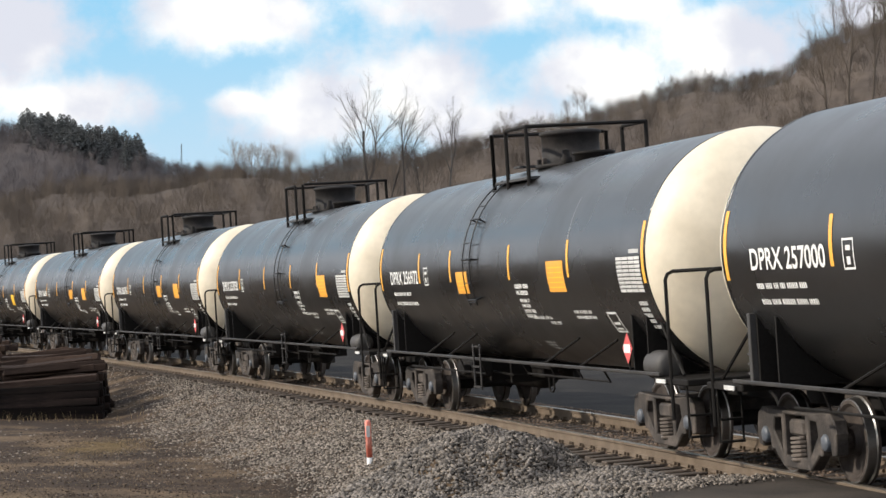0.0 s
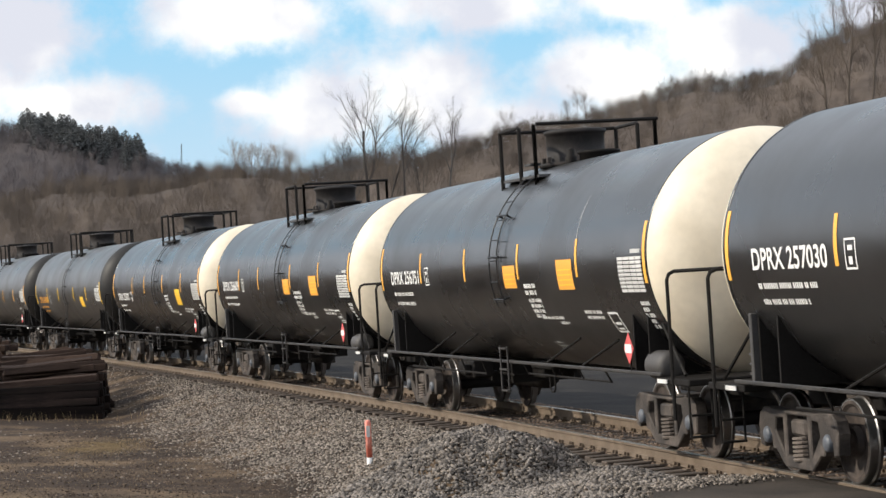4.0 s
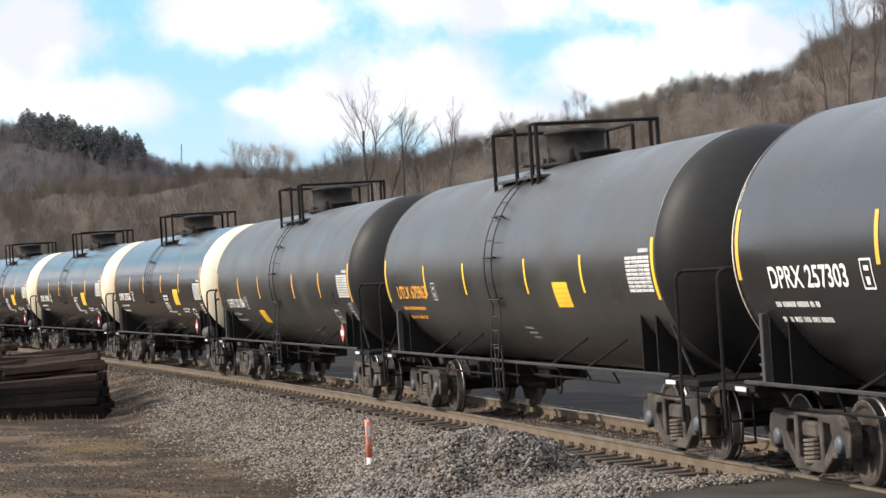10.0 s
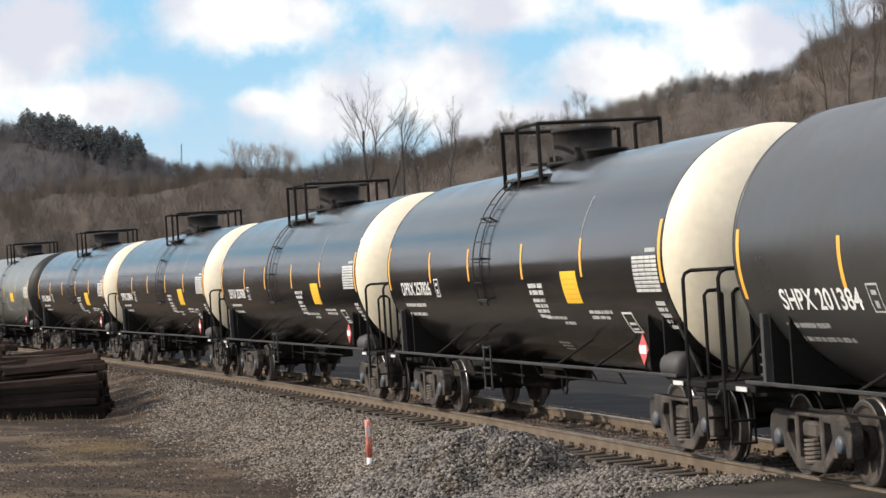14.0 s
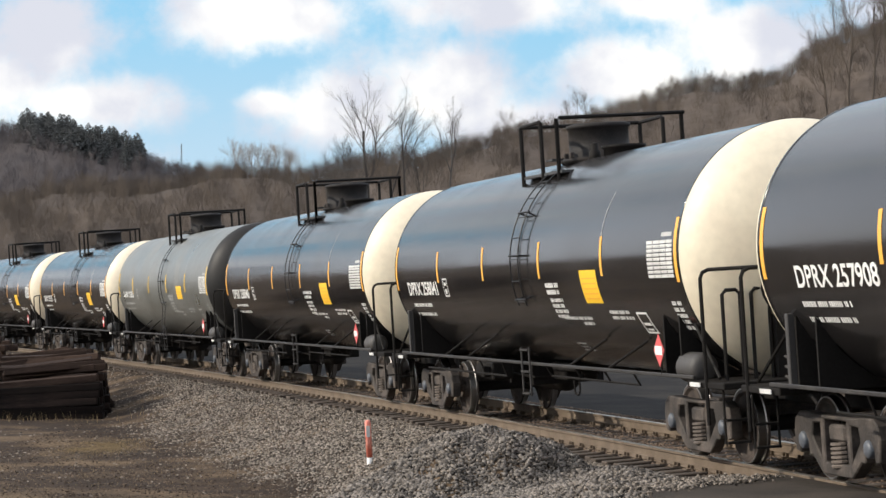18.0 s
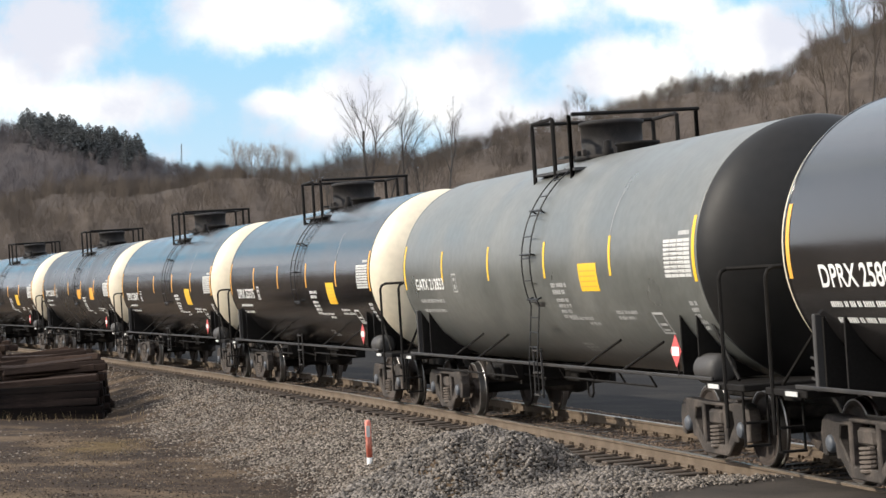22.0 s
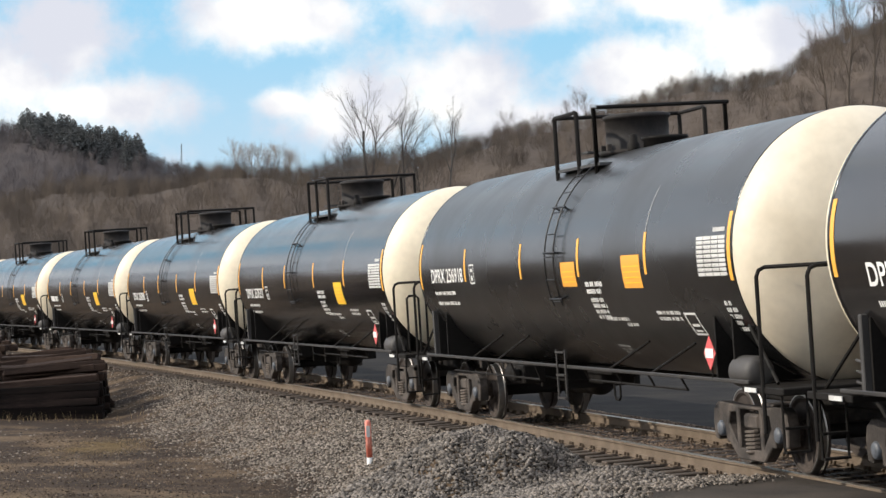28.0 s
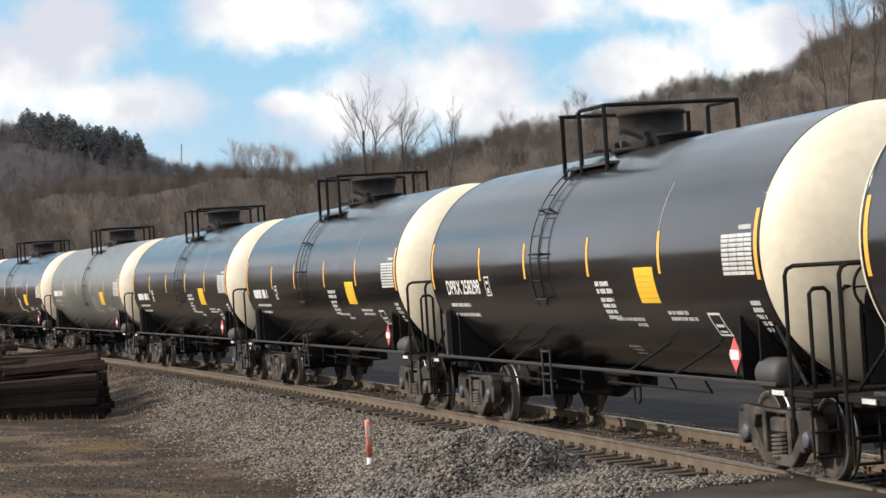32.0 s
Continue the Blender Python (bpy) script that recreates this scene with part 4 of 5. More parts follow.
def in_yard(rng, n):
    out = []
    while len(out) < n:
        y = 24 + 60 * rng.uniform() ** 1.5
        x = rng.uniform(-0.2, 0.14) * y
        s, lat = along(x, y)
        if lat < 1.35 + 0.2 * noise.noise((x, y, 9)) or (x > 1.9 and y < 24.2):
            continue
        heap = min(1.0, 1.4 * math.exp(-(((x - 1.2) / 2.2) ** 2 + ((y - 28.5) / 4.0) ** 2)))
        shoulder = 1 - smooth_step(3.3, 5.4, lat + 0.8 * noise.noise((x * 0.6, y * 0.2, 4)))
        dense = max(heap, shoulder, 0.012 + 0.09 * max(0, noise.noise((x * 0.5, y * 0.3, 7))))
        if x < -3.2 and y < 38:
            dense *= 0.15
        # gravel thinned beside the tie stacks, so darker dirt deepens their cast shadow
        if y > 56:
            dense *= 0.1 + 0.9 * smooth_step(-0.133, -0.113, x / y + 0.008 * noise.noise((x * 0.8, y * 0.4, 6)))
        if rng.uniform() < dense:
            out.append((x, y, ground_z(x, y)))
    return np.array(out)


scatter("ballast", 38000, in_bed, (0.016, 0.038), BALLAST, 1, label="rust-stained crushed stone between the rails", category="gravel")
scatter("dirt_clods", 26000, lambda rng, n: np.array([(x, y, ground_z(x, y)) for x, y in zip(rng.uniform(-9, 0.5, n), 31 + 26 * rng.uniform(0, 1, n) ** 1.4)]), (0.008, 0.03), CLOD, 3, label="brown clods and small stones on the dirt", category="dirt")


def in_heap(rng, n):
    out = []
    while len(out) < n:
        x, y = (rng.uniform(-1.7, 2.1), rng.uniform(27.9, 31.8)) if rng.uniform() < 0.62 else (rng.uniform(-0.9, 3.3), rng.uniform(24.6, 28.2))
        if along(x, y)[1] > 1.7 and math.hypot((x - 0.3) / 2.3, (y - 29.6) / 2.6) * (1 + 0.3 * noise.noise((x, y, 2))) < 1 or x > 0.2 and along(x, y)[1] > 1.8 and not (x > 1.9 and y < 24.3) or y < 29 and x > -1.3 and along(x, y)[1] > 1.8 and not (x > 1.9 and y < 24.3):
            out.append((x, y, ground_z(x, y) + 0.01))
    return np.array(out)


scatter("stone_heap", 26000, in_heap, (0.018, 0.05), HEAP, 6, label="heap of coarse pale grey crushed stone", category="gravel")
scatter("gravel", 72000, in_yard, (0.016, 0.041), GRAVEL, 2, label="pale grey crushed stone heaped by the track", category="gravel")

def on_crossing(rng, n):
    a, b = Vector((2.15, 24.1)), on_track(10.4, 0.82, 0).to_2d()
    out = []
    for _ in range(n):
        p = a.lerp(b, rng.uniform(-0.1, 0.75)) + Vector((rng.normal(0, 0.2), -abs(rng.normal(0, 0.22)) + 0.1))
        out.append((p.x, p.y, -0.05))
    return np.array(out)


scatter("loose_gravel", 900, on_crossing, (0.012, 0.034), GRAVEL, 8, label="loose grey stones strewn on the crossing's edge", category="gravel")

# ---- marker post ----
post = tagged(new("marker_post"), "orange-red marker post with a white foot", "marker post")
px, py = -1.155, 36.5
pz = ground_z(px, py) - 0.02
bm = bmesh.new()
lathe(bm, [(0.14, 0), (0.14, 0.048), (0.68, 0.048), (0.72, 0.04), (0.735, 0.0)], "Z", 14)
part("upper_post", bm, POST, post, "orange-red upper part", True)
bm = bmesh.new()
lathe(bm, [(-0.1, 0), (-0.1, 0.045), (0.14, 0.045), (0.14, 0)], "Z", 14)
part("lower_post", bm, WHITE, post, "white foot", True)
bm = bmesh.new()
box(bm, -0.03, 0.03, -0.053, -0.047, 0.46, 0.64)
part("reflector", bm, GREYMARK, post)
post.matrix_basis = pose(px, py, pz, 0, -3, 0)

# ---- stacks of old ties ----
def tie_stack(x, y, turn, layers, wide, lean, label, seed):
    """Layers of long ties, sagging to one end by lean degrees at the top, with a few thrown across."""
    rnd = random.Random(seed)
    root = tagged(new("tie_stack"), label, "timber stack", "stacks of old ties")
    bm = bmesh.new()
    box(bm, -1.3, 1.3, -0.115, 0.115, -0.09, 0.09, 0.014)
    me = bpy.data.meshes.new("tie")
    bm.to_mesh(me)
    bm.free()
    me.materials.append(SHADED_TIE)
    # browner copy with sunlight in its colour, for top layer and loose ties
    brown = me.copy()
    brown.materials[0] = SUNLIT_TIE
    for a in range(layers):
        up = a / max(1, layers - 1)
        for b in range(wide):
            if a == layers - 1 and rnd.random() < 0.35:
                continue
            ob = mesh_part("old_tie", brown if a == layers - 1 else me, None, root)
            ob.matrix_local = pose(rnd.gauss(-0.12 * up, 0.07), (b - wide / 2) * 0.227 + rnd.uniform(-0.004, 0.004), 0.09 + a * 0.178, rnd.uniform(-6, 6), -lean * up + rnd.uniform(-0.8, 0.8), rnd.uniform(-1.0, 1.0))
    for k in range(6):
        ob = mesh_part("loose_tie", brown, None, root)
        ob.matrix_local = pose(rnd.uniform(-0.5, 0.3), rnd.uniform(-0.5, 0.5), 0.10 + layers * 0.178 + k * 0.035, rnd.uniform(-20, 20), -lean + rnd.uniform(-5, 5), rnd.uniform(-14, 14))
    root.matrix_basis = pose(x, y, ground_z(x, y) - 0.03, 0, 0, turn)


tie_stack(-10.15, 60.4, 3, 6, 13, 5, "dark weathered stack of old wooden railway ties", 1)
tie_stack(-13.9, 66.5, -6, 9, 7, 3, "brown heap of old wooden railway ties", 2)
tie_stack(-13.1, 59.5, 5, 6, 6, 2, "dark low stack of old wooden railway ties", 3)
tie_stack(-10.7, 62.9, -5, 7, 13, 4, "dark weathered stack of old wooden railway ties", 5)
tie_stack(-11.6, 66.2, 6, 7, 13, 6, "dark weathered stack of old wooden railway ties", 6)

# dry stalks round the stacks and on the dirt
def stalks(name, count, seed, choose, tall, label):
    rnd = random.Random(seed)
    verts, faces = [], []
    for _ in range(count):
        x, y = choose(rnd)
        z = ground_z(x, y) - 0.02
        h, w = rnd.uniform(*tall), 0.006
        a, lean = rnd.uniform(0, 6.3), rnd.uniform(0.0, 0.6)
        for q in range(3):
            verts.append((x + w * math.cos(a + q * 2.1), y + w * math.sin(a + q * 2.1), z))
        verts.append((x + lean * h * math.cos(a), y + lean * h * math.sin(a), z + h))
        n = len(verts)
        faces += [(n - 4, n - 3, n - 1), (n - 3, n - 2, n - 1), (n - 2, n - 4, n - 1)]
    me = bpy.data.meshes.new(name)
    me.from_pydata(verts, [], faces)
    me.materials.append(STRAW)
    return tagged(new(name, me), label, "dry grass", kind="stuff")


stalks("dry_grass", 90, 3, lambda r: (r.gauss(-10.2, 1.3), r.uniform(57.2, 58.6)), (0.08, 0.32), "dry straw-coloured stalks beside the tie stack")
stalks("dry_tufts", 8000, 5, lambda r: (r.gauss(-6.95, 0.42), r.gauss(47.2, 1.3)) if r.random() < 0.85 else (r.gauss(-5.5, 1.6), r.gauss(42, 4)), (0.02, 0.06), "short dry straw-coloured grass on dirt")


# ---- hills ----
def line_at(points, v):
    for (a, p), (b, q) in zip(points, points[1:]):
        if v <= b:
            return p + (q - p) * max(0.0, (v - a)) / (b - a)
    return points[-1][1]


# bearing (tangent to the right of the view's middle) and height of the bare ridge (tangent above the horizon)
NEAR_RIDGE = [(-0.45, 0.0335), (-0.3, 0.0435), (-0.192, 0.0455), (-0.14, 0.0515), (-0.09, 0.0565), (-0.045, 0.0595), (-0.01, 0.064), (0.026, 0.073), (0.053, 0.08), (0.1, 0.091), (0.13, 0.097), (0.16, 0.11), (0.19, 0.117), (0.26, 0.129), (0.45, 0.134)]
FAR_RIDGE = [(-0.45, 0.075), (-0.25, 0.078), (-0.192, 0.076), (-0.177, 0.075), (-0.135, 0.065), (-0.12, 0.059), (-0.094, 0.0545), (-0.06, 0.048), (0.0, 0.035), (0.45, 0.03)]


def slope_height(ridge, d0, d1):
    def height(b, d):
        f = smooth_step(0, 1, (d - d0) / (d1 - d0)) if d <= d1 else 1.0
        top = line_at(ridge, b) * d1
        z = -0.7 + (top + 0.7) * f + 2.5 * f * noise.noise((b * 30, d * 0.02, 1)) + 1.2 * f * noise.noise((b * 90, d * 0.05, 2))
        if d > d1:
            z -= (d - d1) * 0.15
        return z
    return height


def hill(name, ridge, d0, d1, label, cover):
    height = slope_height(ridge, d0, d1)
    bs = [-0.46 + 0.01 * k for k in range(93)]
    ds = [d0 - 20 + (d1 + 160 - d0) * k / 44 for k in range(45)]
    verts = [(b * d, d, height(b, d)) for d in ds for b in bs]
    n = len(bs)
    faces = [(j * n + i, j * n + i + 1, (j + 1) * n + i + 1, (j + 1) * n + i) for j in range(len(ds) - 1) for i in range(n - 1)]
    me = bpy.data.meshes.new(name)
    me.from_pydata(verts, [], faces)
    me.materials.append(cover)
    me.shade_smooth()
    tagged(new(name, me), label, "hillside", kind="structure")
    return height


near_hill = hill("hillside", NEAR_RIDGE, 190, 400, "brown wooded hillside under bare winter trees", LITTER)
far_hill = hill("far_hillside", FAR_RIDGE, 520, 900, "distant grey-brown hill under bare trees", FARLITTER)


def bare_tree(rnd, height, fork, levels, many, spread_, radius):
    """A list of tapered limbs (start, end, radius at start, at end) of one leafless tree, foot at the origin: a plain stem up to the fork (a share of
    the height), then limbs that sweep upwards and part into fine twigs."""
    limbs = []

    def grow(p, d, length, r, level):
        steps = (8, 5, 4, 3, 2)[level]
        for k in range(steps):
            wander = 0.05 if level == 0 else 0.15
            d = (d + Vector((rnd.gauss(0, wander), rnd.gauss(0, wander), 0.0 if level == 0 else 0.05))).normalized()
            q = p + d * (length / steps)
            r2 = r * (1 - 0.62 / steps)
            limbs.append((p.copy(), q.copy(), r, r2))
            if level < levels and (level > 0 or (k + 1) / steps >= fork):
                for _ in range(many + (rnd.random() < (0.4 if level < 2 else 0.9))):
                    side = Vector((rnd.gauss(0, 1), rnd.gauss(0, 1), 0.0))
                    side = (side - d * side.dot(d)).normalized()
                    nd = (d + side * spread_ * rnd.uniform(0.6, 1.2) * (1 if level else 0.8)).normalized()
                    left = length * (1 - (k + 1) / steps) if level == 0 else 0.0
                    grow(q, nd, (left + length * 0.24 if level == 0 else length * (0.66 - 0.3 * k / steps)) * rnd.uniform(0.7, 1.0), r2 * rnd.uniform(0.45, 0.7), level + 1)
            p, r = q, r2

    grow(Vector((0, 0, 0)), Vector((rnd.gauss(0, 0.02), rnd.gauss(0, 0.02), 1)).normalized(), height * 0.8, radius, 0)
    return limbs


def limbs_arrays(limbs, sides=3):
    verts, faces = [], []
    for p, q, r0, r1 in limbs:
        d = (q - p).normalized()
        a = d.orthogonal().normalized()
        b = d.cross(a)
        n = len(verts)
        for base, r in ((p, r0), (q, r1)):
            for k in range(sides):
                w = k * 2 * math.pi / sides
                verts.append(base + (a * math.cos(w) + b * math.sin(w)) * r)
        for k in range(1 if sides == 2 else sides):
            faces.append((n + k, n + (k + 1) % sides, n + sides + (k + 1) % sides, n + sides + k))
    return np.array([tuple(v) for v in verts], float), np.array(faces, int)


def woods(name, kinds, places, material, seed, label):
    """Many trees of a few kinds, turned and scaled, joined in one mesh of quads."""
    rng = np.random.default_rng(seed)
    vs, fs, at = [], [], 0
    for x, y, z, h in places:
        v, f = kinds[int(rng.integers(len(kinds)))]
        a = rng.uniform(0, 6.283)
        c, s = math.cos(a), math.sin(a)
        w = v * h
        vs.append(np.stack([w[:, 0] * c - w[:, 1] * s + x, w[:, 0] * s + w[:, 1] * c + y, w[:, 2] + z], 1))
        fs.append(f + at)
        at += len(v)
    v, f = np.concatenate(vs), np.concatenate(fs)
    me = bpy.data.meshes.new(name)
    me.vertices.add(len(v))
    me.vertices.foreach_set("co", v.astype(np.float32).ravel())
    me.loops.add(f.size)
    me.loops.foreach_set("vertex_index", f.astype(np.int32).ravel())
    me.polygons.add(len(f))
    me.polygons.foreach_set("loop_start", np.arange(0, f.size, f.shape[1], dtype=np.int32))
    me.update(calc_edges=True)
    me.materials.append(material)
    return tagged(new(name, me), label, "woods", kind="stuff")


rnd = random.Random(11)
def brush(rnd, twigs, thick):
    """A leafless tree seen from afar, height 1: a forked stem and fine upright twigs that fill a rounded crown."""
    mid, wide, tall = rnd.uniform(0.58, 0.68), rnd.uniform(0.24, 0.34), rnd.uniform(0.32, 0.40)
    top = Vector((rnd.gauss(0, 0.02), rnd.gauss(0, 0.02), 0.36))
    limbs = [(Vector((0, 0, 0)), top, thick * 2.4, thick * 1.8)]
    for _ in range(5):
        a = rnd.uniform(0, 6.283)
        tip = Vector((0.55 * wide * math.cos(a), 0.55 * wide * math.sin(a), mid + rnd.uniform(0.0, 0.22)))
        limbs.append((top.copy(), tip, thick * 1.5, thick * 0.8))
        for _ in range(twigs // 5):
            a, e, f = rnd.uniform(0, 6.283), rnd.uniform(-0.9, 1.5), rnd.uniform(0.35, 1.0) ** 0.5
            end = Vector((f * wide * math.cos(a) * math.cos(e), f * wide * math.sin(a) * math.cos(e), mid + f * tall * math.sin(e)))
            back = Vector((end.x * 0.55, end.y * 0.55, max(0.3, end.z - rnd.uniform(0.14, 0.26))))
            limbs.append((back, end, thick * 0.8, thick * 0.25))
    return limbs


far_kinds = [limbs_arrays(brush(rnd, 85, 0.0023), 2) for _ in range(12)]
distant_kinds = [limbs_arrays(brush(rnd, 60, 0.0032), 2) for _ in range(8)]
places = []
while len(places) < 5400:
    b, f = rnd.uniform(-0.24, 0.24), rnd.random()
    ridge = len(places) >= 4100
    d = 205 + 200 * f ** 0.8 if not ridge else 380 + 22 * f
    t_h = rnd.uniform(3.0, 5.0) if ridge else rnd.uniform(3.6, 6.2)
    places.append((b * d, d, near_hill(b, d) - 0.3 * t_h, t_h))
woods("bare_woods", far_kinds, places, TWIG, 1, "dense bare brown trees covering the hillside")
places = []
while len(places) < 2600:
    b, f = rnd.uniform(-0.24, -0.02), rnd.random()
    d = 550 + 355 * f ** 0.7
    t_h = rnd.uniform(7, 11)
    places.append((b * d, d, far_hill(b, d) - 0.3 * t_h, t_h))
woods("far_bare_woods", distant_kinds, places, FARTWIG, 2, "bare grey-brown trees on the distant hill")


def conifer(x, y, z, h, seed):
    rnd = random.Random(seed)
    root = tagged(new("conifer"), "dark green conifer on the hilltop", "tree", "conifers on the hilltop")
    bm = bmesh.new()
    tube(bm, [(0, 0, 0), (0, 0, h * 0.95)], [h * 0.02, h * 0.004], 5)
    part("trunk", bm, BARK, root)
    verts, faces = [], []
    for _ in range(620):
        t = rnd.random() ** 0.8
        zz = h * (0.12 + 0.88 * t)
        reach = h * 0.40 * (1 - t) ** 0.65 + 0.15
        a = rnd.uniform(0, 6.283)
        r = reach * rnd.uniform(0.2, 1.0)
        c = Vector((r * math.cos(a), r * math.sin(a), zz - r * 0.35))
        n = len(verts)
        k = h * 0.045 * (1.25 - t)
        for q in range(4):
            verts.append(c + Vector((rnd.gauss(0, k), rnd.gauss(0, k), rnd.gauss(0, k * 0.6))))
        faces += [(n, n + 1, n + 2), (n, n + 2, n + 3), (n, n + 3, n + 1), (n + 1, n + 3, n + 2)]
    me = bpy.data.meshes.new("crown")
    me.from_pydata(verts, [], faces)
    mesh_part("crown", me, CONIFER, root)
    root.matrix_basis = pose(x, y, z)


for k in range(74):
    b = -0.184 + 0.053 * (k + rnd.random()) / 74
    d = 880 + rnd.uniform(-75, 10)
    conifer(b * d, d, far_hill(b, d) - 1, rnd.uniform(8, 12.5), 40 + k)


def tree(x, y, h, seed, label, fork, levels, many, spread_, radius, material):
    rnd = random.Random(seed)
    root = tagged(new("bare_tree"), label, "tree", "bare trees behind the train")
    limbs = bare_tree(rnd, h, fork, levels, many, spread_, radius)
    main = [q for q in limbs if q[2] > radius * 0.40]
    fine = [q for q in limbs if q[2] <= radius * 0.40]
    for name, some, sides in (("trunk", main, 7), ("crown", fine, 3)):
        v, f = limbs_arrays(some, sides)
        me = bpy.data.meshes.new(name)
        me.from_pydata([tuple(q) for q in v], [], [tuple(int(i) for i in q) for q in f])
        mesh_part(name, me, material, root)
    root.matrix_basis = pose(x, y, near_hill(x / y, y) - 0.4)


# tall trees that stand out before the hill and over its ridge: bearing, distance, height, seed, fork, levels, branching, spread, stem
for bx, d, h, seed, fork, lv, many, sp, rad in (
        (-0.0312, 260, 20.2, 1, 0.60, 4, 1, 0.55, 0.24), (-0.0187, 262, 18.0, 2, 0.65, 4, 1, 0.5, 0.20), (0.0002, 264, 17.8, 8, 0.72, 4, 1, 0.65, 0.18),
        (-0.0420, 262, 15.5, 4, 0.45, 4, 1, 0.5, 0.12), (-0.0380, 258, 13.5, 14, 0.4, 4, 1, 0.55, 0.11), (-0.0245, 270, 14.0, 5, 0.45, 4, 1, 0.5, 0.12), (-0.0090, 270, 13.0, 12, 0.45, 4, 1, 0.55, 0.12),
        (-0.0475, 268, 12.6, 16, 0.4, 4, 1, 0.55, 0.11),
        (0.167, 296, 16.0, 6, 0.35, 4, 1, 0.6, 0.15), (0.177, 300, 18.5, 7, 0.4, 4, 1, 0.55, 0.17), (0.186, 298, 21.0, 9, 0.4, 4, 1, 0.5, 0.19), (0.196, 302, 20.0, 10, 0.4, 4, 1, 0.5, 0.18)):
    tree(bx * d, d, h, seed, "tall leafless tree with grey-brown branches", fork, lv, many, sp, rad, BARK if bx < 0.1 else TWIG)
for bx, d, h, seed, many, sp in ((0.026, 396, 7.0, 15, 1, 0.6), (0.0585, 397, 7.6, 13, 1, 0.7), (0.0625, 394, 6.8, 18, 1, 0.7), (0.0555, 396, 6.4, 19, 1, 0.7)):
    tree(bx * d, d, h, seed, "round-crowned leafless tree on the ridge", 0.3, 4, many, sp, 0.055, TWIG)
for k in range(15):
    b = -0.090 + 0.0018 * k + rnd.uniform(-0.001, 0.001)
    d = 385 + rnd.uniform(-10, 10)
    t_h = rnd.uniform(5.6, 7.0)
    tree(b * d, d, t_h, 60 + k, "pale-barked leafless tree on the ridge", 0.35, 4, 1, 0.6, 0.06, PALEBARK)

# radio mast on the far ridge
mast = tagged(new("radio_mast"), "thin grey lattice radio mast on the ridge", "mast")
mb, md = -0.1138, 905
mz = far_hill(mb, md)
bm = bmesh.new()
for a in range(3):
    q = Vector((0.5 * math.cos(a * 2.094), 0.5 * math.sin(a * 2.094), 0))
    tube(bm, [q, q * 0.3 + Vector((0, 0, 17))], 0.09, 4)
for k in range(12):
    for a in range(3):
        r0, r1 = 0.5 - 0.35 * k / 12, 0.5 - 0.35 * (k + 1) / 12
        tube(bm, [(r0 * math.cos(a * 2.094), r0 * math.sin(a * 2.094), 17 * k / 12), (r1 * math.cos(a * 2.094 + 2.094), r1 * math.sin(a * 2.094 + 2.094), 17 * (k + 1) / 12)], 0.05, 3)
part("lattice", bm, GREYSTEEL, mast)
mast.matrix_basis = pose(mb * md, md, mz - 2)


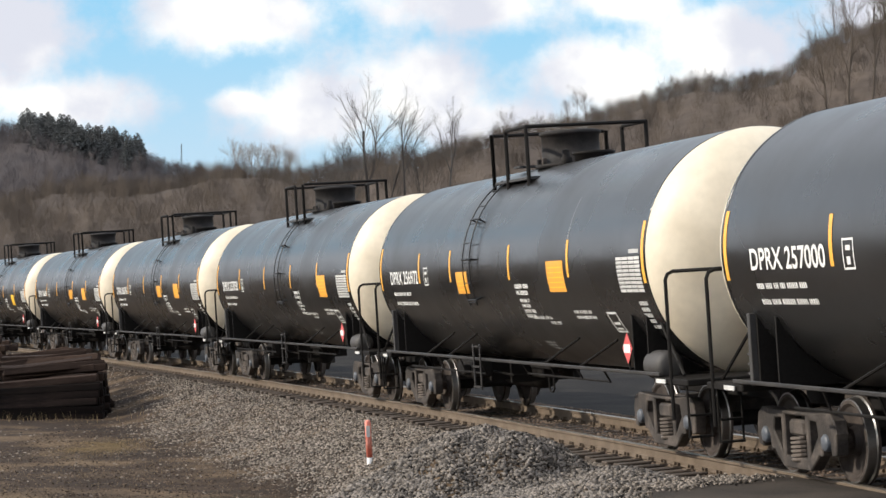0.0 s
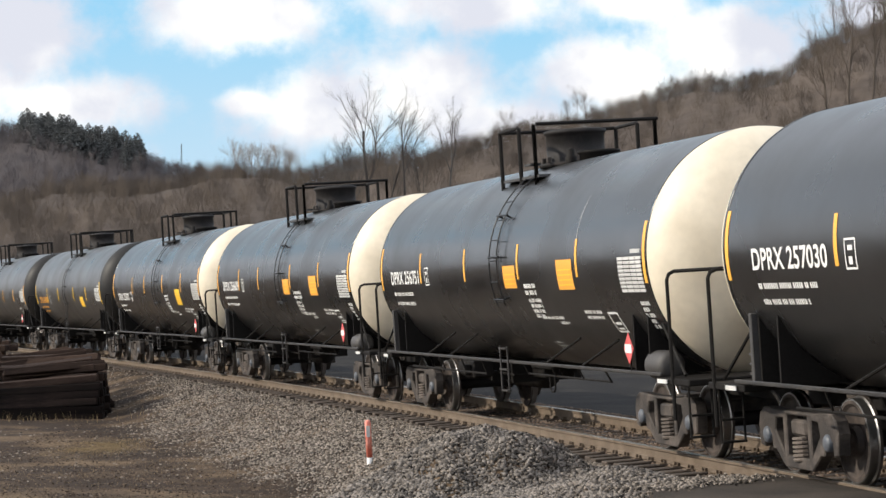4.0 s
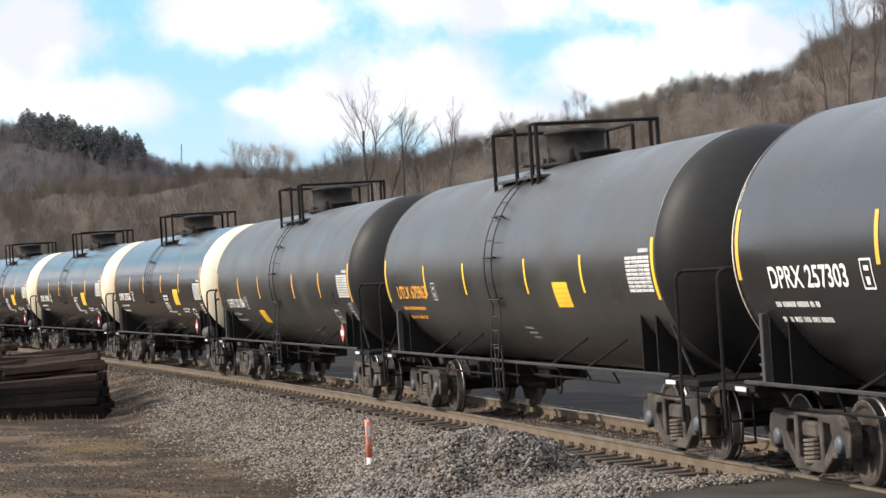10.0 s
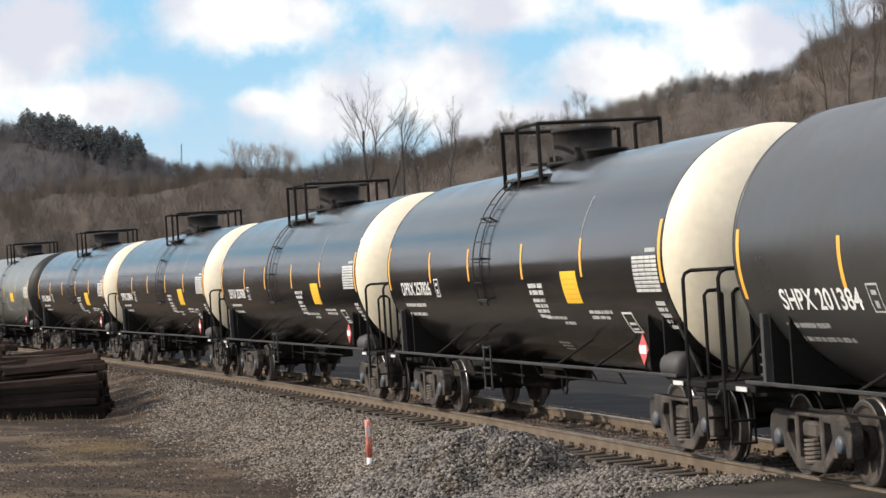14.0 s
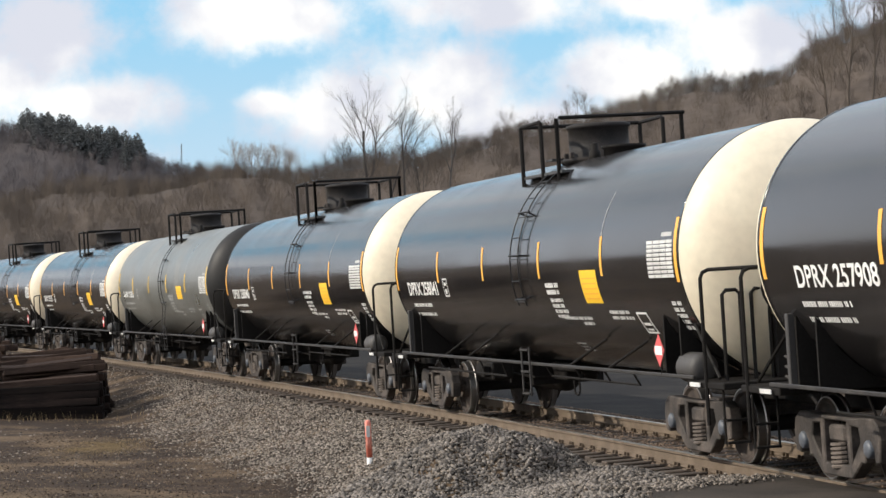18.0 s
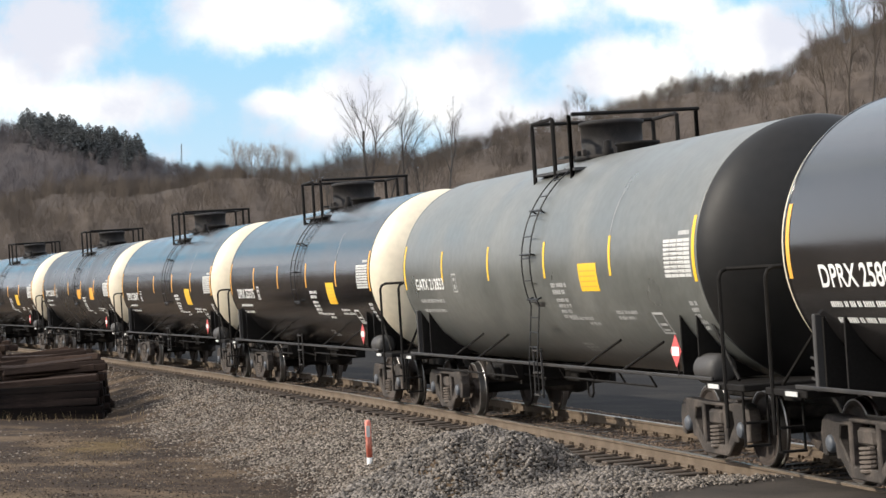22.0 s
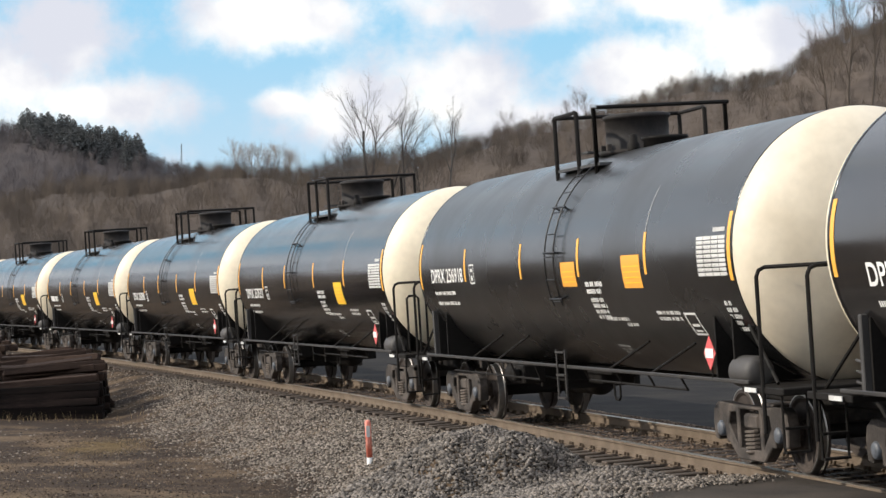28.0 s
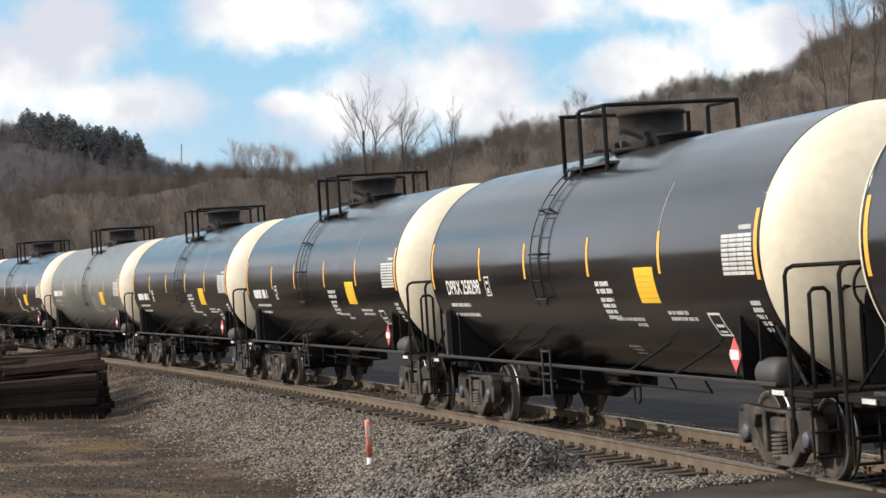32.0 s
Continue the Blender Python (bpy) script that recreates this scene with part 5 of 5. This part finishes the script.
# ---- drifting clouds: a far backdrop of open sky ----
def cloud_material():
    m = bpy.data.materials.new("sky_with_clouds")
    m.use_nodes = True
    t = m.node_tree
    t.nodes.clear()
    N, L = t.nodes.new, t.links.new

    def math_node(op, a, b=None, clamp=False):
        n = N("ShaderNodeMath")
        n.operation, n.use_clamp = op, clamp
        for k, v in enumerate((a, b)):
            if v is None:
                continue
            if isinstance(v, (int, float)):
                n.inputs[k].default_value = v
            else:
                L(v, n.inputs[k])
        return n.outputs[0]
    co = N("ShaderNodeTexCoord")
    sep = N("ShaderNodeSeparateXYZ")
    L(co.outputs["Object"], sep.inputs[0])
    u = math_node("MULTIPLY", math_node("DIVIDE", sep.outputs[0], sep.outputs[1]), 10.0)
    w = math_node("MULTIPLY", math_node("DIVIDE", sep.outputs[2], sep.outputs[1]), 10.0)
    flat = N("ShaderNodeCombineXYZ")
    L(u, flat.inputs[0])
    L(w, flat.inputs[1])
    noises = []
    for scale, detail, rough in ((2.2, 7, 0.55), (6.5, 6, 0.6), (1.3, 3, 0.5)):
        n = N("ShaderNodeTexNoise")
        n.inputs["Scale"].default_value, n.inputs["Detail"].default_value, n.inputs["Roughness"].default_value = scale, detail, rough
        L(flat.outputs[0], n.inputs["Vector"])
        noises.append(n.outputs[0])
    total = None
    for cx, cy, rx, ry in CLOUDS:
        a = math_node("POWER", math_node("MULTIPLY", math_node("SUBTRACT", u, cx), 1 / rx), 2)
        dy = math_node("MULTIPLY", math_node("SUBTRACT", w, cy), 1 / ry)
        b = math_node("POWER", dy, 2)
        one = math_node("SUBTRACT", 1.0, math_node("SQRT", math_node("ADD", a, b)))
        total = one if total is None else math_node("SMOOTH_MAX", total, one)
    above = N("ShaderNodeMapRange")
    L(w, above.inputs[0])
    for k, v in enumerate((1.4, 2.0, -1.2, 0.30)):
        above.inputs[k + 1].default_value = v
    total = math_node("MAXIMUM", total, above.outputs[0])
    rough = math_node("ADD", math_node("MULTIPLY", math_node("SUBTRACT", noises[0], 0.5), 1.5), math_node("MULTIPLY", math_node("SUBTRACT", noises[1], 0.5), 0.75))
    dens = math_node("ADD", total, rough)
    cover = N("ShaderNodeMapRange")
    cover.interpolation_type = "SMOOTHSTEP"
    L(dens, cover.inputs[0])
    cover.inputs[1].default_value, cover.inputs[2].default_value = -0.20, 0.52
    # grey-lilac undersides where the cloud is thick and low
    shade = N("ShaderNodeMapRange")
    shade.interpolation_type = "SMOOTHSTEP"
    L(math_node("ADD", noises[2], math_node("MULTIPLY", math_node("SUBTRACT", noises[0], 0.5), 0.6)), shade.inputs[0])
    shade.inputs[1].default_value, shade.inputs[2].default_value = 0.37, 0.6
    white = N("ShaderNodeMix")
    white.data_type = "RGBA"
    white.inputs[6].default_value, white.inputs[7].default_value = (1.0, 0.99, 0.97, 1), (0.68, 0.70, 0.78, 1)
    L(shade.outputs[0], white.inputs[0])
    high = N("ShaderNodeMapRange")
    L(w, high.inputs[0])
    high.inputs[1].default_value, high.inputs[2].default_value = 0.55, 1.35
    blue = N("ShaderNodeMix")
    blue.data_type = "RGBA"
    blue.inputs[6].default_value, blue.inputs[7].default_value = (0.50, 0.68, 0.82, 1), (0.28, 0.60, 0.84, 1)
    L(high.outputs[0], blue.inputs[0])
    mix = N("ShaderNodeMix")
    mix.data_type = "RGBA"
    L(cover.outputs[0], mix.inputs[0])
    L(blue.outputs[2], mix.inputs[6])
    L(white.outputs[2], mix.inputs[7])
    em = N("ShaderNodeEmission")
    L(mix.outputs[2], em.inputs[0])
    em.inputs[1].default_value = 1.08
    out = N("ShaderNodeOutputMaterial")
    L(em.outputs[0], out.inputs[0])
    return m


def cloud_at(x, y, rx, ry):
    return ((x - 784) / 407.6, (542 - y) / 407.6, rx / 407.6, ry / 407.6)


CLOUDS = [cloud_at(*c) for c in ((40, 55, 130, 95), (120, 180, 160, 60), (390, 25, 190, 75), (820, 0, 220, 65), (745, 150, 160, 95), (560, 195, 150, 85), (1070, 130, 150, 75),
                                 (1270, 75, 170, 100), (900, 220, 200, 60), (430, 180, 60, 30), (-150, 120, 200, 120), (1600, 40, 200, 120), (1120, 0, 120, 40), (-260, 150, 260, 170), (-650, 170, 330, 200), (-1050, 150, 320, 260), (-220, 340, 420, 130), (-800, 350, 520, 140))]
bm = bmesh.new()
D = 3600.0
cols = []
for k in range(41):
    a = radians(-28 + 56 * k / 40)
    cols.append([bm.verts.new((D * math.sin(a), D * math.cos(a), -60 + 1500 * j / 12)) for j in range(13)])
for c0, c1 in zip(cols, cols[1:]):
    for j in range(12):
        bm.faces.new((c0[j], c1[j], c1[j + 1], c0[j + 1]))
clouds = tagged(part("backdrop", bm, cloud_material()), "blue winter sky with drifting white clouds", "sky", kind="structure")


# ---- what moves ----
def car_s(i, t):
    """Where the middle of car i is along the track, t seconds on."""
    return 8.42 - {7: 0.35, 8: 0.1, 9: 0.12, 16: 0.12, 17: 0.12}.get(i, 0.0) - 17.85 * (i - 1) + 9.05 * t + 0.004 * (t - 16) ** 2 - 1.4 - HALF


def motions():
    for i, car in enumerate(cars):
        walk(car, [(t, track_pose(car_s(i, t))) for t in range(0, 33, 2)])
    # the wheels turn as the train rolls; every car's wheels follow the same turning
    for k, w in enumerate(wheels[0]):
        x = w.location.x
        walk(w, [(n / 15, Matrix.Translation((x, 0, WHEEL_R)) @ Matrix.Rotation((car_s(0, n / 15) - car_s(0, 0)) / WHEEL_R, 4, "Y")) for n in range(481)])
        for other in wheels[1:]:
            o = other[k]
            o.rotation_mode = "QUATERNION"
            keys = o.animation_data_create()
            keys.action = w.animation_data.action
            keys.action_slot = w.animation_data.action_slot
    walk(clouds, [(0, pose(0, 0, 0, 0, 0, 0)), (16, pose(0, 0, 0, 0, 0, -0.6)), (32, pose(0, 0, 0, 0, 0, -1.2))])


motions()
